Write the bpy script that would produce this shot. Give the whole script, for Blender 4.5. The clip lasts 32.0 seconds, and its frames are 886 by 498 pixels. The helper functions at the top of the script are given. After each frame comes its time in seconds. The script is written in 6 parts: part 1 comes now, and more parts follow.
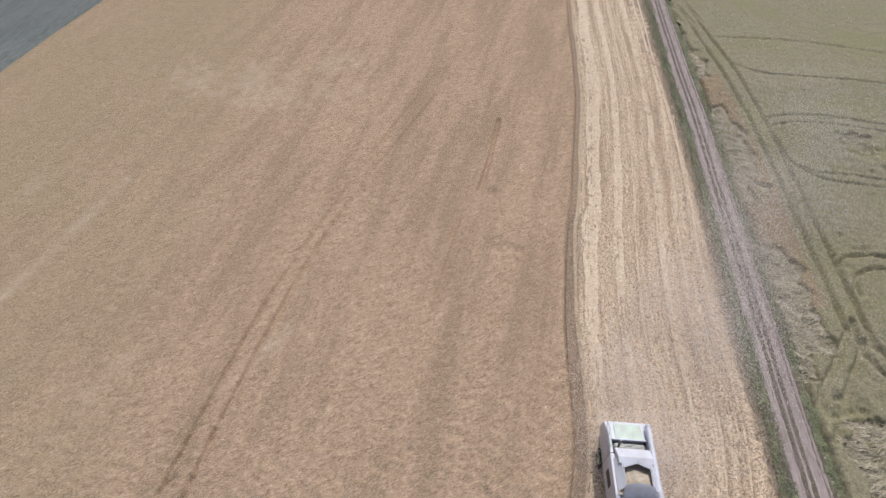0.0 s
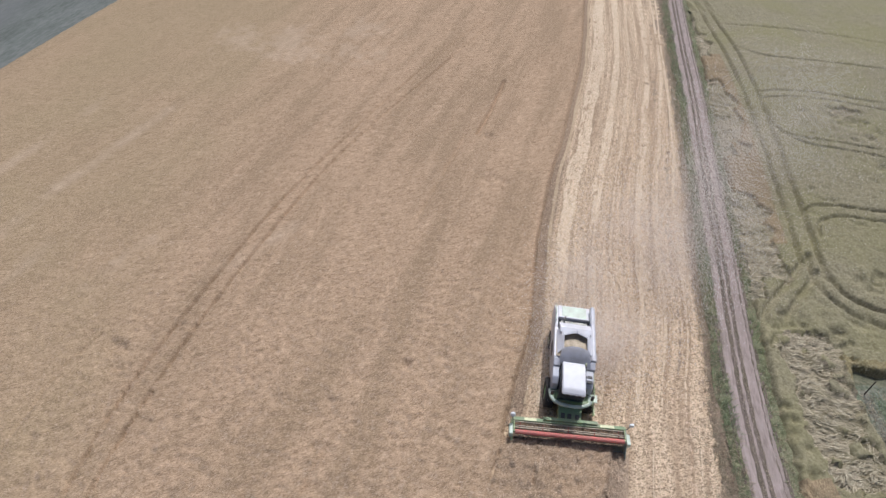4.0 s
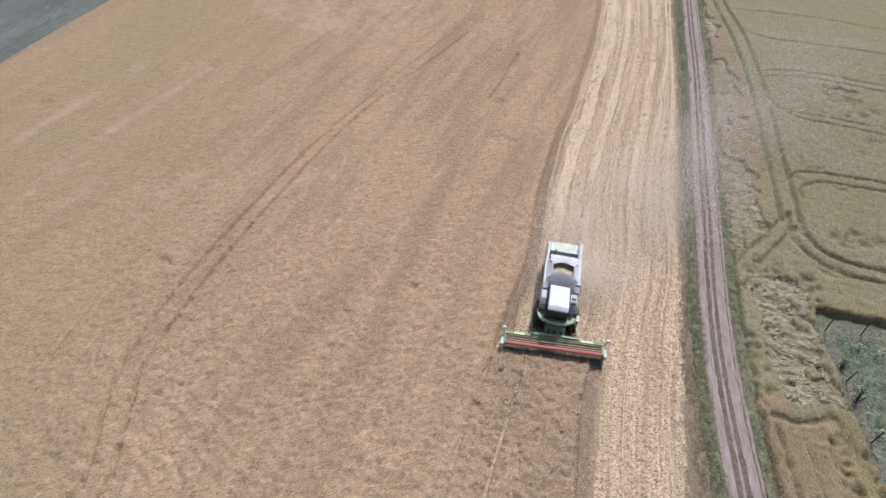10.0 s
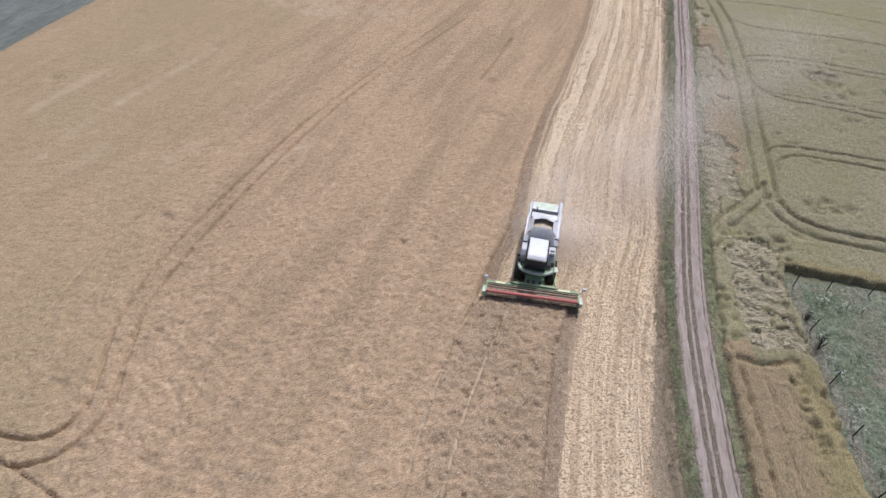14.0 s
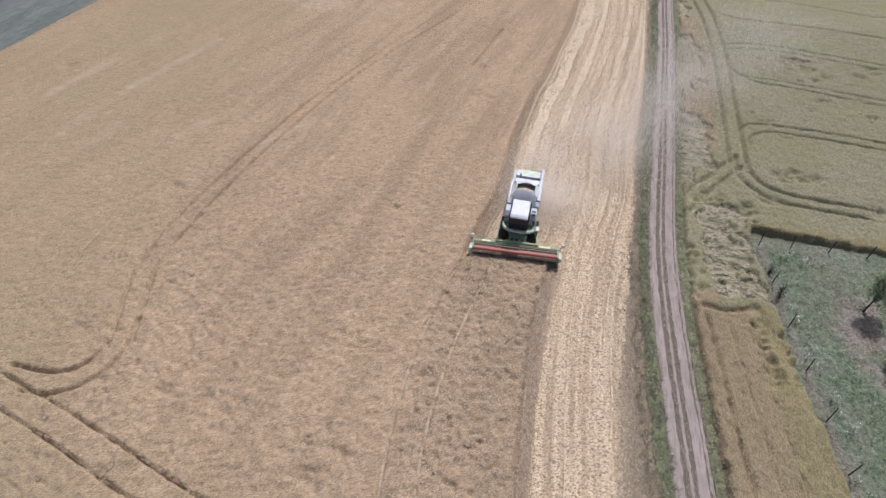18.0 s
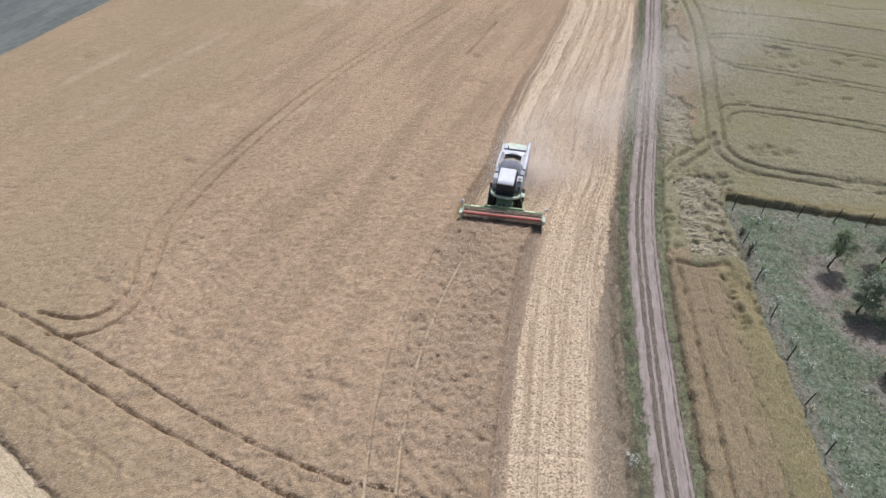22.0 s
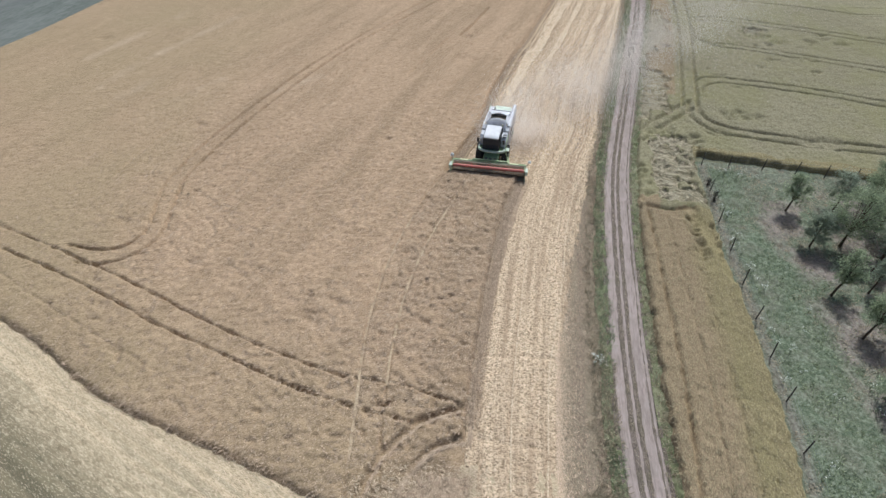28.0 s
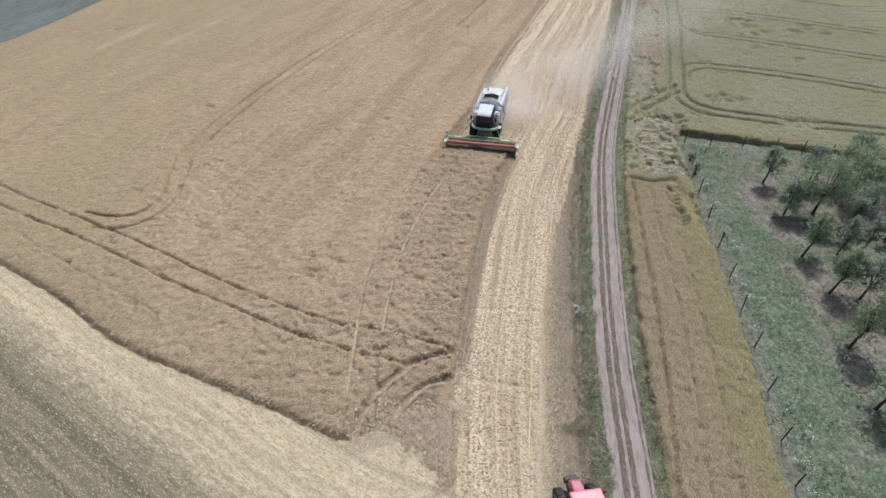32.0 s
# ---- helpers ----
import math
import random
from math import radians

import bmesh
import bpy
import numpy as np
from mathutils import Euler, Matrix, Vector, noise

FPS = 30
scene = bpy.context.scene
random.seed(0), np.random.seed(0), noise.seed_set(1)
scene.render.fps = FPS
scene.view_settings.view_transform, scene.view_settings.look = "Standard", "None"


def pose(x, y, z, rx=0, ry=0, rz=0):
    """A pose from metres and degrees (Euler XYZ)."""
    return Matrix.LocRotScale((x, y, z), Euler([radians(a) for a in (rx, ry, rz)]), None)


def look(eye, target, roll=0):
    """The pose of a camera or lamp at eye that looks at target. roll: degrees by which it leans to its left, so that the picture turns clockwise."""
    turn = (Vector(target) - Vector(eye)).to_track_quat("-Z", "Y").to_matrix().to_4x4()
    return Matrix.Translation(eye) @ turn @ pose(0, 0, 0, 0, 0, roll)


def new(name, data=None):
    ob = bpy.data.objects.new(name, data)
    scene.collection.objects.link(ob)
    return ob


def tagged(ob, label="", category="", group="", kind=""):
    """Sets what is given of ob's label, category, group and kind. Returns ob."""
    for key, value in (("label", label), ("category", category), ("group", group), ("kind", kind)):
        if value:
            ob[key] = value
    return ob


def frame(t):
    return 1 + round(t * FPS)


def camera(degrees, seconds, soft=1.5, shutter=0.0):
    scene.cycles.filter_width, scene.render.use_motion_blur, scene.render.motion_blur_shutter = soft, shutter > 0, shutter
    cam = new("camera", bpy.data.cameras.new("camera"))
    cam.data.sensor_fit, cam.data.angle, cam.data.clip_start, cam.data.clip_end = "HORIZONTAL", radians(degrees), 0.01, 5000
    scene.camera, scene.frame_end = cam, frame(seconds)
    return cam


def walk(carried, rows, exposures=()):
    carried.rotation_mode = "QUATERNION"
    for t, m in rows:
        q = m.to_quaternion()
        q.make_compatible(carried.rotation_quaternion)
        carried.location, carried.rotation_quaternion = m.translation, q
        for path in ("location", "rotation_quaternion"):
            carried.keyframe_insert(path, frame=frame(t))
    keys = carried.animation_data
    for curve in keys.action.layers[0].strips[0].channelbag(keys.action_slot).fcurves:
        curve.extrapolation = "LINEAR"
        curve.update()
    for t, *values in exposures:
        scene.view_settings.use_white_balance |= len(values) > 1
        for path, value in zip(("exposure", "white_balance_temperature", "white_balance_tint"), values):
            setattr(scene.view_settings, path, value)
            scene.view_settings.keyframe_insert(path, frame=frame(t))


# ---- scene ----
cam = camera(76.5, 32.0, soft=1.4)
PATH = [
    (0, (-8.968, 38.137, 35.320), (-8.792, 39.506, 33.872), 1.9),
    (0.5, (-7.913, 36.514, 34.328), (-7.754, 37.899, 32.894), 1.6),
    (1, (-7.035, 35.022, 33.571), (-6.890, 36.420, 32.148), 1.4),
    (1.5, (-6.309, 33.630, 33.058), (-6.176, 35.037, 31.643), 1.2),
    (2, (-5.733, 32.339, 32.769), (-5.608, 33.754, 31.360), 1.1),
    (2.5, (-5.366, 31.158, 32.658), (-5.244, 32.579, 31.256), 0.9),
    (3, (-5.238, 30.048, 32.704), (-5.123, 31.474, 31.306), 1.0),
    (3.5, (-5.375, 28.926, 32.863), (-5.296, 30.355, 31.465), 1.4),
    (5.5, (-4.988, 25.596, 33.471), (-4.990, 27.022, 32.070), 1.9),
    (6, (-4.922, 24.985, 33.523), (-4.930, 26.409, 32.119), 1.9),
    (6.5, (-4.854, 24.485, 33.552), (-4.864, 25.906, 32.145), 2.0),
    (7, (-4.786, 24.076, 33.561), (-4.799, 25.497, 32.153), 2.0),
    (7.5, (-4.720, 23.630, 33.549), (-4.734, 25.049, 32.139), 2.1),
    (8, (-4.655, 23.229, 33.520), (-4.669, 24.647, 32.110), 2.1),
    (8.5, (-4.593, 22.783, 33.479), (-4.607, 24.200, 32.067), 2.2),
    (9, (-4.538, 22.299, 33.427), (-4.551, 23.714, 32.014), 2.2),
    (9.5, (-4.464, 21.798, 33.363), (-4.479, 23.214, 31.951), 2.2),
    (10, (-4.362, 21.283, 33.286), (-4.380, 22.700, 31.874), 2.2),
    (10.5, (-4.240, 20.753, 33.193), (-4.260, 22.170, 31.781), 2.2),
    (11, (-4.096, 20.210, 33.084), (-4.117, 21.629, 31.674), 2.2),
    (11.5, (-3.925, 19.656, 32.956), (-3.948, 21.078, 31.550), 2.2),
    (12, (-3.719, 19.092, 32.800), (-3.743, 20.519, 31.399), 2.2),
    (12.5, (-3.404, 18.521, 32.522), (-3.430, 19.952, 31.125), 2.3),
    (13, (-3.147, 17.944, 32.343), (-3.176, 19.377, 30.948), 2.4),
    (13.5, (-2.938, 17.362, 32.214), (-2.969, 18.796, 30.821), 2.4),
    (14, (-2.747, 16.774, 32.111), (-2.782, 18.210, 30.720), 2.3),
    (14.5, (-2.572, 16.179, 32.033), (-2.609, 17.618, 30.644), 2.2),
    (16.5, (-2.034, 13.703, 31.962), (-2.073, 15.145, 30.576), 2.0),
    (17, (-1.884, 13.048, 31.924), (-1.923, 14.494, 30.543), 2.0),
    (17.5, (-1.718, 12.385, 31.878), (-1.759, 13.835, 30.501), 1.9),
    (18, (-1.543, 11.724, 31.826), (-1.585, 13.179, 30.453), 1.9),
    (18.5, (-1.364, 11.066, 31.766), (-1.406, 12.522, 30.397), 1.8),
    (19, (-1.184, 10.413, 31.700), (-1.228, 11.872, 30.334), 1.7),
    (19.5, (-1.005, 9.769, 31.628), (-1.052, 11.234, 30.267), 1.6),
    (20, (-0.828, 9.141, 31.552), (-0.879, 10.609, 30.195), 1.4),
    (20.5, (-0.658, 8.529, 31.473), (-0.711, 10.000, 30.118), 1.4),
    (21, (-0.496, 7.932, 31.391), (-0.552, 9.405, 30.040), 1.3),
    (21.5, (-0.340, 7.345, 31.309), (-0.398, 8.821, 29.960), 1.2),
    (22, (-0.188, 6.768, 31.227), (-0.249, 8.246, 29.881), 1.1),
    (22.5, (-0.038, 6.197, 31.147), (-0.102, 7.676, 29.802), 1.0),
    (23, (0.110, 5.626, 31.066), (0.045, 7.106, 29.722), 1.0),
    (23.5, (0.256, 5.054, 30.984), (0.189, 6.536, 29.642), 0.9),
    (24, (0.400, 4.481, 30.900), (0.332, 5.963, 29.560), 0.9),
    (24.5, (0.539, 3.905, 30.812), (0.469, 5.390, 29.474), 0.8),
    (25, (0.672, 3.329, 30.718), (0.602, 4.813, 29.379), 0.8),
    (25.5, (0.799, 2.753, 30.617), (0.727, 4.239, 29.280), 0.7),
    (27.5, (1.238, 0.479, 30.150), (1.164, 1.976, 28.825), 0.7),
    (28, (1.344, -0.071, 30.041), (1.269, 1.426, 28.718), 0.7),
    (28.5, (1.455, -0.614, 29.942), (1.378, 0.887, 28.622), 0.7),
    (29, (1.571, -1.149, 29.852), (1.493, 0.354, 28.535), 0.6),
    (29.5, (1.692, -1.676, 29.772), (1.612, -0.171, 28.457), 0.5),
    (30, (1.819, -2.197, 29.700), (1.737, -0.691, 28.385), 0.5),
    (30.5, (1.950, -2.711, 29.634), (1.868, -1.207, 28.318), 0.4),
    (31, (2.083, -3.218, 29.572), (2.000, -1.713, 28.257), 0.4),
    (31.5, (2.218, -3.721, 29.507), (2.134, -2.214, 28.195), 0.5),
    (32, (2.349, -4.217, 29.432), (2.263, -2.708, 28.122), 0.4),
]
walk(cam, [(t, look(eye, target, roll)) for t, eye, target, roll in PATH],
     [(0, -0.5, 5720, 9.5), (6, -0.42, 5700, 9.5), (20, -0.37, 5660, 9.5), (24, -0.37, 5640, 5), (32, -0.35, 5570, 2)])

# ---------------------------------------------------------------- light
SUN_AZ, SUN_EL = radians(22), radians(58)
world = bpy.data.worlds.new("sky")
scene.world = world
world.use_nodes = True
wn = world.node_tree.nodes
sky = wn.new("ShaderNodeTexSky")
sky.sky_type, sky.sun_disc = "NISHITA", False
sky.sun_elevation, sky.sun_rotation = SUN_EL, SUN_AZ
sky.air_density, sky.dust_density = 1.0, 6.0
wn["Background"].inputs["Strength"].default_value = 0.11
world.node_tree.links.new(sky.outputs["Color"], wn["Background"].inputs["Color"])
sun_data = bpy.data.lights.new("sun", "SUN")
sun_data.energy, sun_data.angle, sun_data.color = 3.6, radians(0.6), (1.0, 0.955, 0.89)
sun = new("sun", sun_data)
sun_way = Vector((math.sin(SUN_AZ) * math.cos(SUN_EL), math.cos(SUN_AZ) * math.cos(SUN_EL), math.sin(SUN_EL)))
sun.matrix_world = look(sun_way * 100, (0, 0, 0))


# ---------------------------------------------------------------- materials
def rgb(c):
    return (*c, 1.0)


def field_mat(name, dark, mid, light, scale=1.6, fine=14.0, stretch=(1, 1, 1), rough=0.95, bump=0.5, turn=0.0, uv=False,
              patch=None, patch_scale=0.06, bump_fine=0.03, patch_stretch=(1, 1, 1), patch_turn=None, contrast=1.0, blend=None, distort=0.0,
              zone=None, clod_shade=None, patch_uv=False, fine_share=0.5,
              flecks=None):
    """A ground or crop surface: three tones mixed at a wide and a fine scale, with a fine relief."""
    m = bpy.data.materials.new(name)
    m.use_nodes = True
    nt = m.node_tree
    N, L = nt.nodes, nt.links
    bs = N["Principled BSDF"]
    if uv:
        src = N.new("ShaderNodeUVMap").outputs["UV"]
    else:
        src = N.new("ShaderNodeNewGeometry").outputs["Position"]
    mp = N.new("ShaderNodeMapping")
    mp.vector_type = "TEXTURE"
    mp.inputs["Rotation"].default_value = (0, 0, turn)
    mp.inputs["Scale"].default_value = [1 / s for s in stretch]
    L.new(src, mp.inputs["Vector"])
    wide = N.new("ShaderNodeTexNoise")
    wide.inputs["Scale"].default_value, wide.inputs["Detail"].default_value = scale, 6
    wide.inputs["Roughness"].default_value = 0.62
    wide.inputs["Distortion"].default_value = distort
    L.new(mp.outputs["Vector"], wide.inputs["Vector"])
    grain = N.new("ShaderNodeTexNoise")
    grain.inputs["Scale"].default_value, grain.inputs["Detail"].default_value = fine, 4
    grain.inputs["Roughness"].default_value = 0.7
    grain.inputs["Distortion"].default_value = distort * 0.7
    L.new(mp.outputs["Vector"], grain.inputs["Vector"])
    mix = N.new("ShaderNodeMath")
    mix.operation = "MULTIPLY_ADD"
    mix.inputs[1].default_value = 1 - fine_share
    half = N.new("ShaderNodeMath")
    half.operation = "MULTIPLY"
    half.inputs[1].default_value = fine_share
    L.new(grain.outputs["Fac"], half.inputs[0])
    L.new(wide.outputs["Fac"], mix.inputs[0])
    L.new(half.outputs[0], mix.inputs[2])
    ramp = N.new("ShaderNodeValToRGB")
    e = ramp.color_ramp.elements
    e[0].position, e[0].color = 0.5 - 0.14 / contrast, rgb(dark)
    e[1].position, e[1].color = 0.5 + 0.14 / contrast, rgb(light)
    k = e.new(0.5)
    k.color = rgb(mid)
    L.new(mix.outputs[0], ramp.inputs["Fac"])
    out = ramp.outputs["Color"]
    if patch:
        big = N.new("ShaderNodeTexNoise")
        big.inputs["Scale"].default_value, big.inputs["Detail"].default_value = patch_scale, 5
        big.inputs["Roughness"].default_value = 0.6
        mp2 = N.new("ShaderNodeMapping")
        mp2.vector_type = "TEXTURE"
        mp2.inputs["Rotation"].default_value = (0, 0, turn if patch_turn is None else patch_turn)
        mp2.inputs["Scale"].default_value = [1 / s for s in patch_stretch]
        L.new(N.new("ShaderNodeUVMap").outputs["UV"] if patch_uv else src, mp2.inputs["Vector"])
        L.new(mp2.outputs["Vector"], big.inputs["Vector"])
        pr = N.new("ShaderNodeMapRange")
        pr.inputs["From Min"].default_value, pr.inputs["From Max"].default_value = 0.45, 0.62
        L.new(big.outputs["Fac"], pr.inputs["Value"])
        mul = N.new("ShaderNodeMath")
        mul.operation = "MULTIPLY"
        mul.inputs[1].default_value = patch[1]
        L.new(pr.outputs["Result"], mul.inputs[0])
        mx = N.new("ShaderNodeMix")
        mx.data_type = "RGBA"
        L.new(mul.outputs[0], mx.inputs["Factor"])
        L.new(out, mx.inputs["A"])
        mx.inputs["B"].default_value = rgb(patch[0])
        out = mx.outputs["Result"]
    if blend:
        sep = N.new("ShaderNodeSeparateXYZ")
        L.new(N.new("ShaderNodeUVMap").outputs["UV"], sep.inputs["Vector"])
        shift = N.new("ShaderNodeMath")
        shift.operation = "MULTIPLY_ADD"
        shift.inputs[1].default_value = 3.5
        L.new(wide.outputs["Fac"], shift.inputs[0])
        L.new(sep.outputs["X"], shift.inputs[2])
        br = N.new("ShaderNodeMapRange")
        br.inputs["From Min"].default_value, br.inputs["From Max"].default_value = 1.1, 4.0
        L.new(shift.outputs[0], br.inputs["Value"])
        bm = N.new("ShaderNodeMix")
        bm.data_type = "RGBA"
        L.new(br.outputs["Result"], bm.inputs["Factor"])
        bm.inputs["A"].default_value = rgb(blend[0])
        br2 = N.new("ShaderNodeMix")
        br2.data_type = "RGBA"
        mean = N.new("ShaderNodeMath")
        mean.operation = "MULTIPLY_ADD"
        mean.inputs[1].default_value = 0.55
        L.new(pr.outputs["Result"], mean.inputs[0])
        L.new(half.outputs[0], mean.inputs[2])
        L.new(mean.outputs[0], br2.inputs["Factor"])
        br2.inputs["A"].default_value, br2.inputs["B"].default_value = rgb(blend[0]), rgb(blend[1])
        L.new(br2.outputs["Result"], bm.inputs["A"])
        L.new(out, bm.inputs["B"])
        out = bm.outputs["Result"]
    if zone:
        at = N.new("ShaderNodeSeparateXYZ")
        L.new(N.new("ShaderNodeUVMap").outputs["UV"], at.inputs["Vector"])
        tone, over = N.new("ShaderNodeMix"), N.new("ShaderNodeMix")
        tone.data_type = over.data_type = "RGBA"
        wide_fac = N.new("ShaderNodeMapRange")
        wide_fac.inputs["From Min"].default_value, wide_fac.inputs["From Max"].default_value = 0.36, 0.64
        L.new(mix.outputs[0], wide_fac.inputs["Value"])
        L.new(wide_fac.outputs["Result"], tone.inputs["Factor"])
        tone.inputs["A"].default_value, tone.inputs["B"].default_value = rgb(zone[0]), rgb(zone[1])
        L.new(at.outputs["X"], over.inputs["Factor"])
        L.new(out, over.inputs["A"])
        L.new(tone.outputs["Result"], over.inputs["B"])
        out = over.outputs["Result"]
        if len(zone) > 2:
            tone2, over2 = N.new("ShaderNodeMix"), N.new("ShaderNodeMix")
            tone2.data_type = over2.data_type = "RGBA"
            L.new(wide_fac.outputs["Result"], tone2.inputs["Factor"])
            tone2.inputs["A"].default_value, tone2.inputs["B"].default_value = rgb(zone[2]), rgb(zone[3])
            L.new(at.outputs["Y"], over2.inputs["Factor"])
            L.new(out, over2.inputs["A"])
            L.new(tone2.outputs["Result"], over2.inputs["B"])
            out = over2.outputs["Result"]
        if len(zone) > 4:
            tone3, over3, flip = N.new("ShaderNodeMix"), N.new("ShaderNodeMix"), N.new("ShaderNodeMath")
            tone3.data_type = over3.data_type = "RGBA"
            flip.operation, flip.use_clamp = "MULTIPLY", True
            flip.inputs[1].default_value = -1.0
            L.new(at.outputs["X"], flip.inputs[0])
            L.new(wide_fac.outputs["Result"], tone3.inputs["Factor"])
            tone3.inputs["A"].default_value, tone3.inputs["B"].default_value = rgb(zone[4]), rgb(zone[5])
            L.new(flip.outputs[0], over3.inputs["Factor"])
            L.new(out, over3.inputs["A"])
            L.new(tone3.outputs["Result"], over3.inputs["B"])
            out = over3.outputs["Result"]
    height = mix.outputs[0]
    if flecks:
        spots = N.new("ShaderNodeTexNoise")
        spots.inputs["Scale"].default_value, spots.inputs["Detail"].default_value = flecks[0], 2.5
        spots.inputs["Distortion"].default_value = distort * 0.5
        L.new(mp.outputs["Vector"], spots.inputs["Vector"])
        for start, end, tint, amount in ((0.54, 0.68, flecks[1], flecks[2]), (0.46, 0.33, flecks[3], flecks[4])):
            pick, fleck = N.new("ShaderNodeMapRange"), N.new("ShaderNodeMix")
            pick.inputs["From Min"].default_value, pick.inputs["From Max"].default_value = start, end
            pick.inputs["To Max"].default_value = amount
            L.new(spots.outputs["Fac"], pick.inputs["Value"])
            fleck.data_type = "RGBA"
            L.new(pick.outputs["Result"], fleck.inputs["Factor"])
            L.new(out, fleck.inputs["A"])
            fleck.inputs["B"].default_value = rgb(tint)
            out = fleck.outputs["Result"]
    # shade between straw clods, painted as a darker colour in the low spots
    if clod_shade:
        gap, dim = N.new("ShaderNodeMapRange"), N.new("ShaderNodeMix")
        warp = N.new("ShaderNodeVectorMath")
        cells = N.new("ShaderNodeTexNoise")
        cells.inputs["Scale"].default_value, cells.inputs["Detail"].default_value = clod_shade[0], 2.0
        cells.inputs["Distortion"].default_value = 0.9
        warp.operation = "MULTIPLY"
        warp.inputs[1].default_value = (clod_shade[3][0], clod_shade[3][1], 1)
        L.new(src, warp.inputs[0])
        low = cells.outputs["Fac"]
        gap.inputs["From Min"].default_value, gap.inputs["From Max"].default_value = 0.54, 0.36
        L.new(warp.outputs["Vector"], cells.inputs["Vector"])
        L.new(low, gap.inputs["Value"])
        share = N.new("ShaderNodeMath")
        share.operation = "MULTIPLY"
        share.inputs[1].default_value = clod_shade[2]
        L.new(gap.outputs["Result"], share.inputs[0])
        dim.data_type = "RGBA"
        L.new(share.outputs[0], dim.inputs["Factor"])
        L.new(out, dim.inputs["A"])
        dim.inputs["B"].default_value = rgb(clod_shade[1])
        out = dim.outputs["Result"]
        raise_ = N.new("ShaderNodeMath")
        raise_.operation = "SUBTRACT"
        L.new(mix.outputs[0], raise_.inputs[0])
        L.new(gap.outputs["Result"], raise_.inputs[1])
        height = raise_.outputs[0]
    L.new(out, bs.inputs["Base Color"])
    bs.inputs["Roughness"].default_value = rough
    bs.inputs["Specular IOR Level"].default_value = 0.15
    bp = N.new("ShaderNodeBump")
    bp.inputs["Strength"].default_value, bp.inputs["Distance"].default_value = bump, bump_fine
    L.new(height, bp.inputs["Height"])
    L.new(bp.outputs["Normal"], bs.inputs["Normal"])
    return m


def plain(name, color, rough=0.5, metal=0.0, vary=0.12, scale=3.0, coat=0.0, spec=0.5, dirt=None, dirt_amount=0.35):
    """Paint, rubber or metal: a base colour with slight unevenness, dust film and wear."""
    m = bpy.data.materials.new(name)
    m.use_nodes = True
    N, L = m.node_tree.nodes, m.node_tree.links
    bs = N["Principled BSDF"]
    tc = N.new("ShaderNodeTexCoord")
    n1 = N.new("ShaderNodeTexNoise")
    n1.inputs["Scale"].default_value, n1.inputs["Detail"].default_value = scale, 6
    L.new(tc.outputs["Object"], n1.inputs["Vector"])
    ramp = N.new("ShaderNodeValToRGB")
    e = ramp.color_ramp.elements
    lo = [c * (1 - vary) for c in color]
    if dirt:
        lo = [c * (1 - dirt_amount) + d * dirt_amount for c, d in zip(lo, dirt)]
    e[0].position, e[0].color = 0.3, rgb(lo)
    e[1].position, e[1].color = 0.68, rgb([min(1, c * (1 + vary * 0.4)) for c in color])
    L.new(n1.outputs["Fac"], ramp.inputs["Fac"])
    L.new(ramp.outputs["Color"], bs.inputs["Base Color"])
    rr = N.new("ShaderNodeMapRange")
    rr.inputs["To Min"].default_value, rr.inputs["To Max"].default_value = max(0.05, rough - 0.1), min(1, rough + 0.15)
    L.new(n1.outputs["Fac"], rr.inputs["Value"])
    L.new(rr.outputs["Result"], bs.inputs["Roughness"])
    bs.inputs["Metallic"].default_value = metal
    bs.inputs["Specular IOR Level"].default_value = spec
    bs.inputs["Coat Weight"].default_value = coat
    return m


def leaf_mat(name, dark, light, lets=0.0, drift=0.0):
    """Foliage: each leaf its own tone; some light passes through it. drift: how far the tone follows tufts of about half a metre."""
    m = bpy.data.materials.new(name)
    m.use_nodes = True
    N, L = m.node_tree.nodes, m.node_tree.links
    bs = N["Principled BSDF"]
    g = N.new("ShaderNodeNewGeometry")
    ramp = N.new("ShaderNodeValToRGB")
    e = ramp.color_ramp.elements
    e[0].color, e[1].color = rgb(dark), rgb(light)
    if drift:
        tuft, tone = N.new("ShaderNodeTexNoise"), N.new("ShaderNodeMath")
        tuft.inputs["Scale"].default_value, tuft.inputs["Detail"].default_value = 1.9, 3
        L.new(g.outputs["Position"], tuft.inputs["Vector"])
        spread = N.new("ShaderNodeMapRange")
        spread.inputs["From Min"].default_value, spread.inputs["From Max"].default_value = 0.3, 0.7
        L.new(tuft.outputs["Fac"], spread.inputs["Value"])
        tone.operation = "MULTIPLY_ADD"
        tone.inputs[1].default_value = 1 - drift
        own = N.new("ShaderNodeMath")
        own.operation = "MULTIPLY"
        own.inputs[1].default_value = drift
        L.new(spread.outputs["Result"], own.inputs[0])
        L.new(g.outputs["Random Per Island"], tone.inputs[0])
        L.new(own.outputs[0], tone.inputs[2])
        L.new(tone.outputs[0], ramp.inputs["Fac"])
    else:
        L.new(g.outputs["Random Per Island"], ramp.inputs["Fac"])
    L.new(ramp.outputs["Color"], bs.inputs["Base Color"])
    bs.inputs["Roughness"].default_value = 0.6
    bs.inputs["Specular IOR Level"].default_value = 0.3
    if lets:
        tr, mix = N.new("ShaderNodeBsdfTranslucent"), N.new("ShaderNodeMixShader")
        L.new(ramp.outputs["Color"], tr.inputs["Color"])
        mix.inputs["Fac"].default_value = lets
        L.new(bs.outputs[0], mix.inputs[1])
        L.new(tr.outputs[0], mix.inputs[2])
        L.new(mix.outputs[0], N["Material Output"].inputs["Surface"])
    return m


